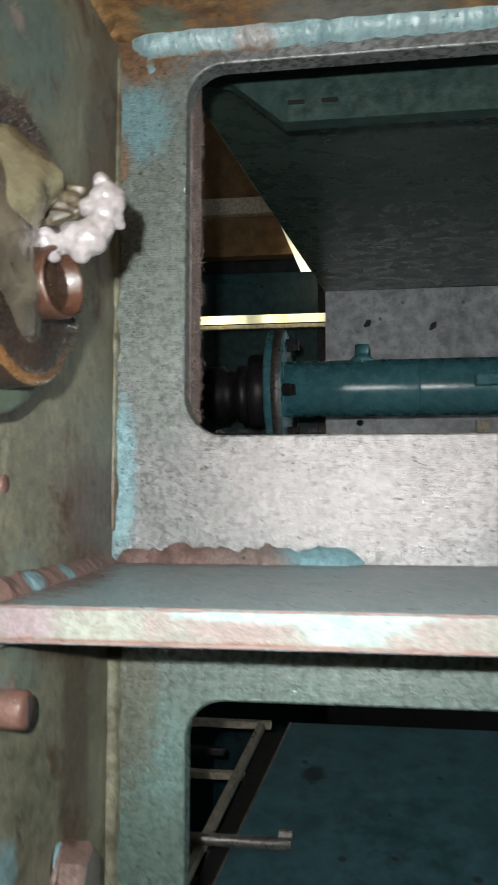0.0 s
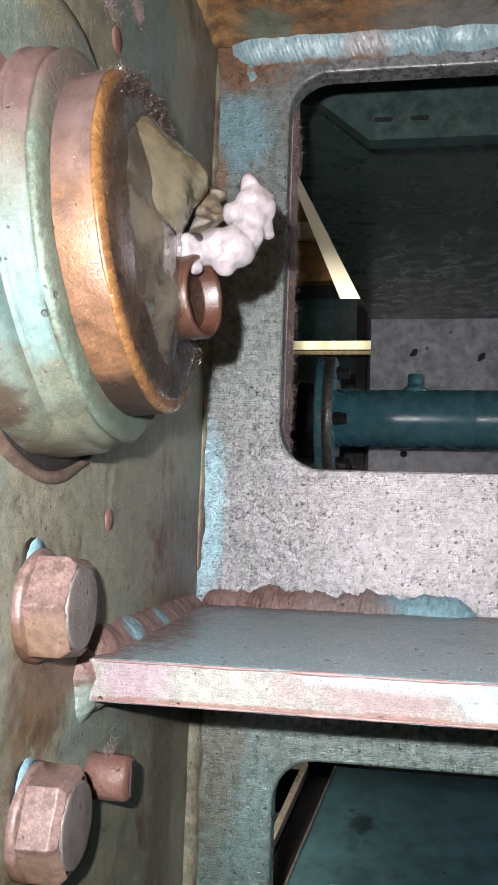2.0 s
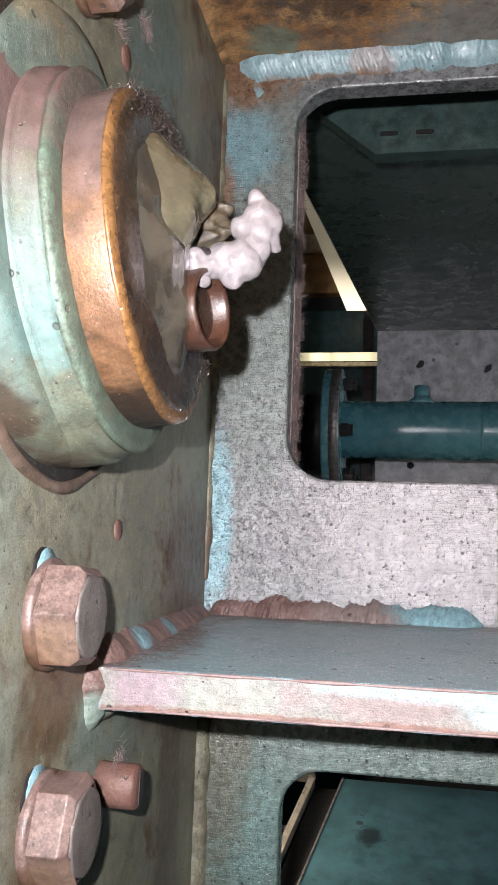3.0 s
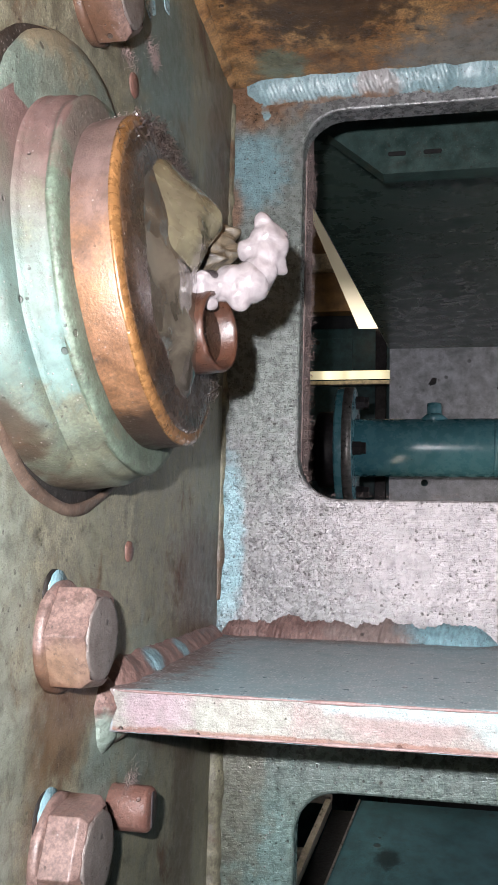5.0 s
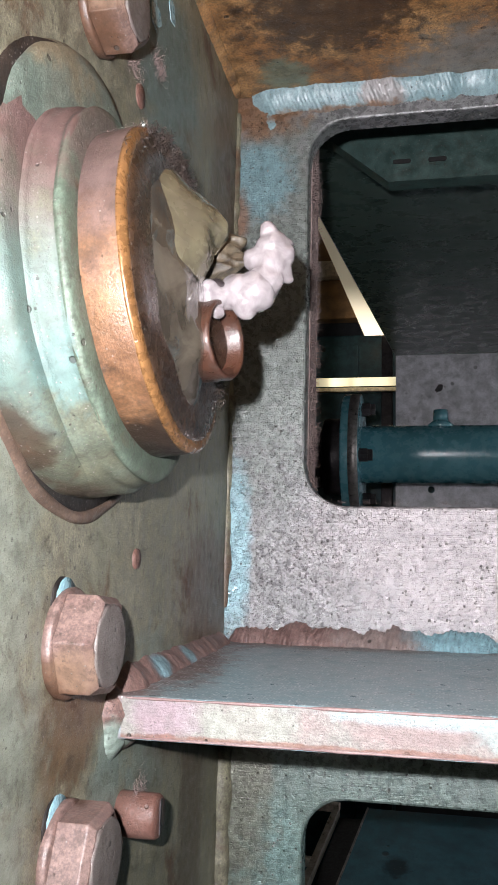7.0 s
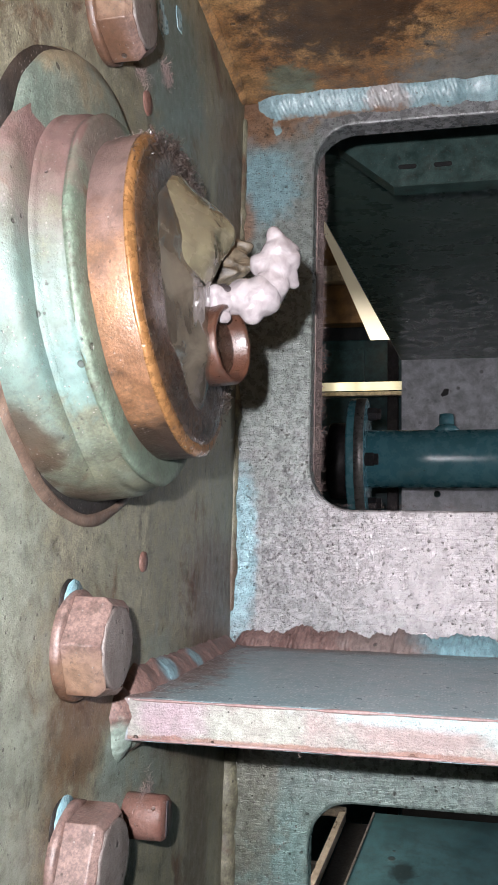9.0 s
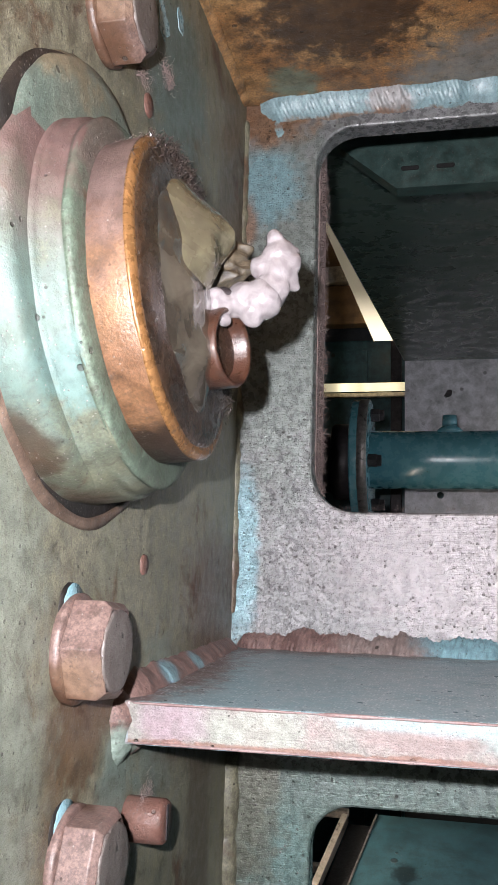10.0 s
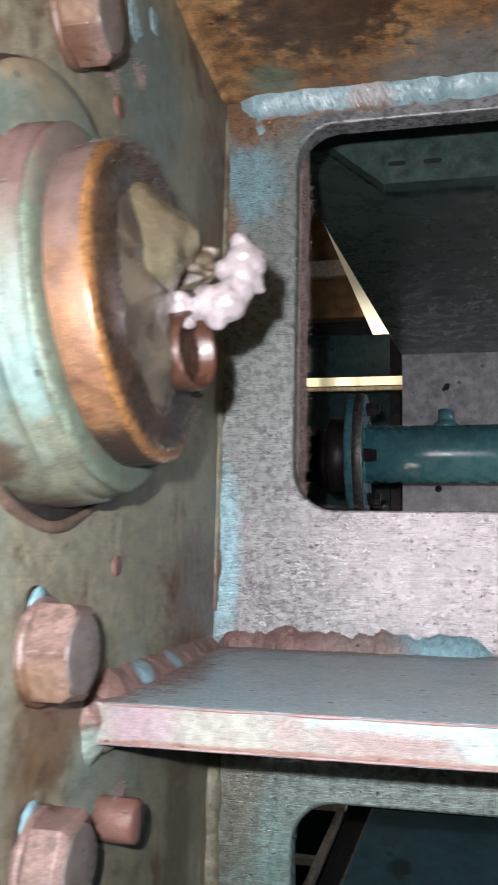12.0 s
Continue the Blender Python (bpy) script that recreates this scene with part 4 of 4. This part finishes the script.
def lower_chute():
    thing = empty("chute", "teal painted sloping chute plate with a steel rod", "chute")
    part("chute_plate", slab([(0.028, 0.70, 0.744), (0.9, 0.70, 0.744), (0.9, 0.30, 0.624), (-0.034, 0.30, 0.624)], 0.006), M_TEAL, thing, "teal sloping plate with dark scuffs")
    part("edge_rail", slab([(0.0255, 0.70, 0.7450), (0.0278, 0.70, 0.7450), (-0.0342, 0.30, 0.6250), (-0.0365, 0.30, 0.6250)], 0.006), M_STEEL, thing, "worn bright edge of the plate")
    part("side_bar", slab([(-0.017, 0.70, 0.742), (-0.009, 0.70, 0.742), (-0.058, 0.30, 0.636), (-0.066, 0.30, 0.636)], 0.012), M_BAR, thing, "cream bar beside the plate")
    part("dark_web", slab([(-0.008, 0.70, 0.730), (0.026, 0.70, 0.730), (-0.036, 0.30, 0.610), (-0.057, 0.30, 0.610)], 0.01), M_BLACK, thing)
    part("rod", lathe([(-0.30, 0.0065), (0.052, 0.0065), (0.0535, 0.005)], 0.45, 0.681, 24), M_STEEL, thing, "bare steel rod", True)
    part("rod_bolt", lathe([(0.041, 0.006), (0.055, 0.006), (0.0555, 0.004)], 0.450, 0.690, 6), M_STEEL, thing)
    part("end_plate", boxed((-0.31, 0.28, 0.0), (-0.30, 0.76, 0.80), 0.002), M_DARK, thing)
    part("leg", boxed((0.5, 0.66, 0.0), (0.54, 0.70, 0.735), 0.003), M_DARK, thing)
    part("leg", boxed((0.5, 0.32, 0.0), (0.54, 0.36, 0.60), 0.003), M_DARK, thing)
    part("cross_bar", boxed((-0.30, 0.55, 0.60), (0.54, 0.58, 0.63), 0.003), M_DARK, thing)


def slat_rack():
    rack = empty("slat_rack", "cream painted horizontal slats behind the chute", "rack")
    for z, x1 in ((0.662, -0.040), (0.5755, -0.085), (0.615, -0.12)):
        part("slat", boxed((-0.7, 1.0, z - 0.006), (x1, 1.02, z + 0.006), 0.002), M_CREAM if z != 0.615 else M_DARK, rack)
    for x in (-0.7, -0.40):
        part("post", boxed((x, 1.02, 0.0), (x + 0.03, 1.05, 0.70), 0.002), M_DARK, rack)


def inner_lamp():
    lamp = empty("inner_lamp", "warm lamp inside the machine, shining past a turning shade", "lamp")
    bm = lathe([(-0.16, 0.017), (0.16, 0.017)], 0, 0, 20)
    bmesh.ops.rotate(bm, verts=bm.verts, matrix=Matrix.Rotation(radians(90), 3, "Z"))
    bmesh.ops.translate(bm, verts=bm.verts, vec=(-0.19, 0.53, 0.79))
    part("tube", bm, M_INNER, lamp, "glowing warm tube", True)
    # unseen box, added so the lamp does not light the hood
    for lo, hi in (((-0.262, 0.345, 0.715), (-0.258, 0.715, 0.865)), ((-0.262, 0.345, 0.861), (-0.135, 0.715, 0.865)), ((-0.262, 0.345, 0.715), (-0.135, 0.715, 0.719)),
                   ((-0.262, 0.341, 0.715), (-0.135, 0.345, 0.865)), ((-0.262, 0.715, 0.715), (-0.135, 0.719, 0.865))):
        part("light_stop", boxed(lo, hi), M_BLACK, lamp, "unseen black side that holds back stray lamp light")
    part("holder", boxed((-0.205, 0.72, 0.0), (-0.175, 0.75, 0.82), 0.003), M_DARK, lamp)


def turning_shade():
    """A half-round shade that turns about the lamp: it opens towards the chute once a turn."""
    thing = empty("turning_shade", "dark half-round sheet shade turning about the inner lamp", "shade")
    bm = bmesh.new()
    inner, outer = [], []
    for k in range(25):
        a = radians(82 + 196 * k / 24)
        for r, rows in ((0.045, inner), (0.047, outer)):
            rows.append([bm.verts.new((r * math.cos(a), yy, r * math.sin(a))) for yy in (-0.168, 0.165)])
    for k in range(24):
        for rows in (inner, outer):
            bm.faces.new((rows[k][0], rows[k + 1][0], rows[k + 1][1], rows[k][1]))
        for e in (0, 1):
            bm.faces.new((inner[k][e], outer[k][e], outer[k + 1][e], inner[k + 1][e]))
    for k in (0, 24):
        bm.faces.new((inner[k][0], inner[k][1], outer[k][1], outer[k][0]))
    part("shell", bm, M_DARK, thing, "dark curved sheet", True)
    return thing


# added out of view to brighten tube, hood and back sheet from the right
def side_fill_lamp():
    lamp = empty("side_fill_lamp", "unseen square fill lamp added beside the open end of the machine", "lamp")
    part("lamp_face", boxed((1.895, 0.40, 1.05), (1.9, 0.70, 1.35), 0.002), M_SIDE_FILL, lamp, "glowing lamp face")
    part("lamp_case", boxed((1.901, 0.39, 1.04), (1.95, 0.71, 1.36), 0.006), M_DARK, lamp)
    part("stand", boxed((1.91, 0.53, 0.0), (1.94, 0.57, 1.04), 0.003), M_DARK, lamp)


def far_things():
    lamp = empty("tube_lamp", "bright yellowish fluorescent tube lamp on the far side", "lamp")
    for x0, x1, r in ((-0.62, 0.25, 0.0100),):
        part("tube", lathe([(x0, r), (x1, r)], 1.5, 1.4665, 16), M_TUBE_LIGHT, lamp, "", True)
    part("lamp_rail", boxed((-0.62, 1.518, 1.448), (0.25, 1.53, 1.458), 0.002), M_CREAM, lamp)
    part("post", boxed((0.22, 1.53, 0.0), (0.25, 1.56, 1.49), 0.002), M_DARK, lamp)
    part("post", boxed((-0.62, 1.53, 0.0), (-0.59, 1.56, 1.49), 0.002), M_DARK, lamp)
    # no lamp: this strip glows in place of a reflection on the hood's flange
    glint = empty("flange_glint", "pale glowing strip standing in for light reflected on the hood's flange", "lamp")
    part("strip", slab([(-0.078, 1.95, 1.700), (-0.230, 1.95, 2.06), (-0.130, 1.95, 2.06), (0.0, 1.95, 1.700)], 0.01), M_GLINT, glint, "strip glowing at its lower end")
    part("prop", boxed((-0.03, 1.96, 0.0), (0.0, 1.985, 1.72), 0.002), M_DARK, glint)
    shelf = empty("board_rack", "brown wooden boards on a rack with a light edge", "rack")
    part("board", boxed((-1.3, 2.0, 1.765), (0.3, 2.05, 1.883), 0.003), M_BROWN, shelf)
    part("board", boxed((-1.3, 1.98, 1.887), (0.3, 2.05, 1.936), 0.003), M_CREAM, shelf, "pale board edge")
    part("board", boxed((-1.3, 2.0, 1.94), (0.3, 2.05, 2.35), 0.003), M_BROWN, shelf)
    for x in (-1.3, 0.27):
        part("post", boxed((x, 2.05, 0.0), (x + 0.03, 2.08, 2.35), 0.002), M_DARK, shelf)
    cab = empty("steel_cabinet", "dark teal steel cabinet standing in the hall", "cabinet")
    part("body", boxed((-1.1, 2.15, 0.0), (0.4, 2.55, 1.755), 0.004), M_TEAL, cab)
    part("door", boxed((-0.36, 2.135, 0.05), (-0.11, 2.15, 1.72), 0.003), M_TEAL, cab)
    block = empty("junction_box", "small cream junction box on the back sheet", "box")
    part("cover", boxed((0.330, 1.235, 1.175), (0.357, 1.262, 1.200), 0.002), M_CREAM, block)


def lint_on_opening(parent):
    rnd = random.Random(3)
    roots = []
    for _ in range(2200):
        z = rnd.uniform(1.083, 1.285)
        clump = noise.noise(Vector((z * 140, 2, 3)))
        if clump < -0.1:
            continue
        roots.append(((0.0418, rnd.uniform(0.010, 0.040), z), (1, 0, 0)))
    hairs("lint", roots, 0.0046, 0.00011, M_LINT, parent, 4, 1.5, "brown-grey lint on the edge of the opening")
    roots = []
    for _ in range(170):
        x = rnd.uniform(0.05, 0.20)
        roots.append(((x, rnd.uniform(0.005, 0.013), 1.292), (0, 0.4, -1)))
    for _ in range(90):
        x = rnd.uniform(0.05, 0.13)
        roots.append(((x, rnd.uniform(0.004, 0.012), 1.0765), (0, 0, 1)))
    for _ in range(70):
        x = rnd.uniform(0.03, 0.16)
        roots.append(((x, rnd.uniform(-0.164, -0.150), 0.984), (0, -0.3, -1)))
    for y, z, n in ((-0.143, 1.242, 240), (-0.190, 1.232, 200), (-0.172, 1.225, 160), (-0.149, 0.9630, 140)):
        for _ in range(n):
            roots.append(((0.0002 if z > 1 else 0.006, y + rnd.gauss(0, 0.004), z + rnd.gauss(0, 0.0025)), (0.6, -0.4, 0.2)))
    hairs("lint", roots, 0.0034, 0.00007, M_LINT, parent, 8, 1.6)


def blisters(parent):
    """Small paint blisters and weld spatter on the front plate."""
    rnd = random.Random(12)
    verts, faces = [], []
    spots = []
    while len(spots) < 620:
        x, z = rnd.uniform(0.002, 0.16), rnd.uniform(0.88, 1.292)
        if x > 0.0435 and (z > 1.072 or z < 0.929) or 0.975 < z < 1.02:
            continue
        if x > 0.07 and rnd.random() < 0.55 or noise.noise(Vector((x * 60, z * 60, 4))) < -0.2:
            continue
        spots.append((x, z, 0.00022 + 0.0005 * rnd.random() ** 3))
    for x, z, r in spots:
        base, flat = len(verts), rnd.uniform(0.45, 0.8)
        for k in range(3):
            up, out = math.sin(radians(30 * k)), math.cos(radians(30 * k))
            for j in range(8):
                a = radians(45 * j)
                verts.append((x + r * out * math.cos(a), -r * flat * up + 0.0001, z + r * out * math.sin(a)))
        verts.append((x, -r * flat, z))
        for k in range(2):
            for j in range(8):
                faces.append((base + 8 * k + j, base + 8 * k + (j + 1) % 8, base + 8 * k + 8 + (j + 1) % 8, base + 8 * k + 8 + j))
        for j in range(8):
            faces.append((base + 16 + j, base + 16 + (j + 1) % 8, base + 24))
    me = bpy.data.meshes.new("paint_blister")
    me.from_pydata(verts, [], faces)
    me.polygons.foreach_set("use_smooth", [True] * len(me.polygons))
    me.materials.append(M_BLISTER)
    ob = new("paint_blister", me)
    ob.parent = parent
    tagged(ob, "small glossy paint blisters and weld spatter", kind="stuff")


def torch():
    """The small hand torch beside the lens."""
    thing = empty("hand_torch", "small white hand torch that lights the machine", "torch")
    bm = bmesh.new()
    bmesh.ops.create_circle(bm, cap_ends=True, segments=20, radius=0.003)
    part("lens", bm, M_TORCH, thing, "glowing torch lens")
    bm = bmesh.new()
    bmesh.ops.create_cone(bm, cap_ends=True, segments=24, radius1=0.0042, radius2=0.0042, depth=0.006, matrix=Matrix.Translation((0, 0, 0.0036)))
    part("torch_body", bm, M_BLACK, thing)
    return thing


hall()
for lx, ly in ((-0.8, -1.6), (1.2, -0.9), (0.9, 1.8)):
    ceiling_fill_lamp(lx, ly)
machine = machine_frame()
lint_on_opening(machine)
blisters(machine)
bearing_housing()
grease_lumps()
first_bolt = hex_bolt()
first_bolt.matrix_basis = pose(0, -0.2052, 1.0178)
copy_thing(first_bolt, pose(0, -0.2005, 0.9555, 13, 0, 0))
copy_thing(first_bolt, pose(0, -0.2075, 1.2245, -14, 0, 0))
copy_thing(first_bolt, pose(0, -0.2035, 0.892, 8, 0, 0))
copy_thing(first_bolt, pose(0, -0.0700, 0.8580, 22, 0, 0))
stud(-0.1493, 0.9548, 0.0145, 0.0078, 1)
stud(-0.1447, 1.0437, 0.0008, 0.0042, 2)
stud(-0.1625, 1.218, 0.0008, 0.005, 3)
drive_tube()
hood()
lower_chute()
slat_rack()
inner_lamp()
shade_thing = turning_shade()
side_fill_lamp()
far_things()
torch_thing = torch()


def motions():
    # the shade turns once in 6.5 s and opens towards the chute about 3.8 and 10.3 s
    walk(shade_thing, [(t, pose(-0.19, 0.53, 0.79, 0, -360 * (t - 3.8) / 6.5, 0)) for t in range(13)])
    # the torch is carried beside the lens
    walk(torch_thing, [(t, look(eye, target, roll) @ pose(-0.016, 0.019, 0.007)) for t, eye, target, roll in PATH])


motions()
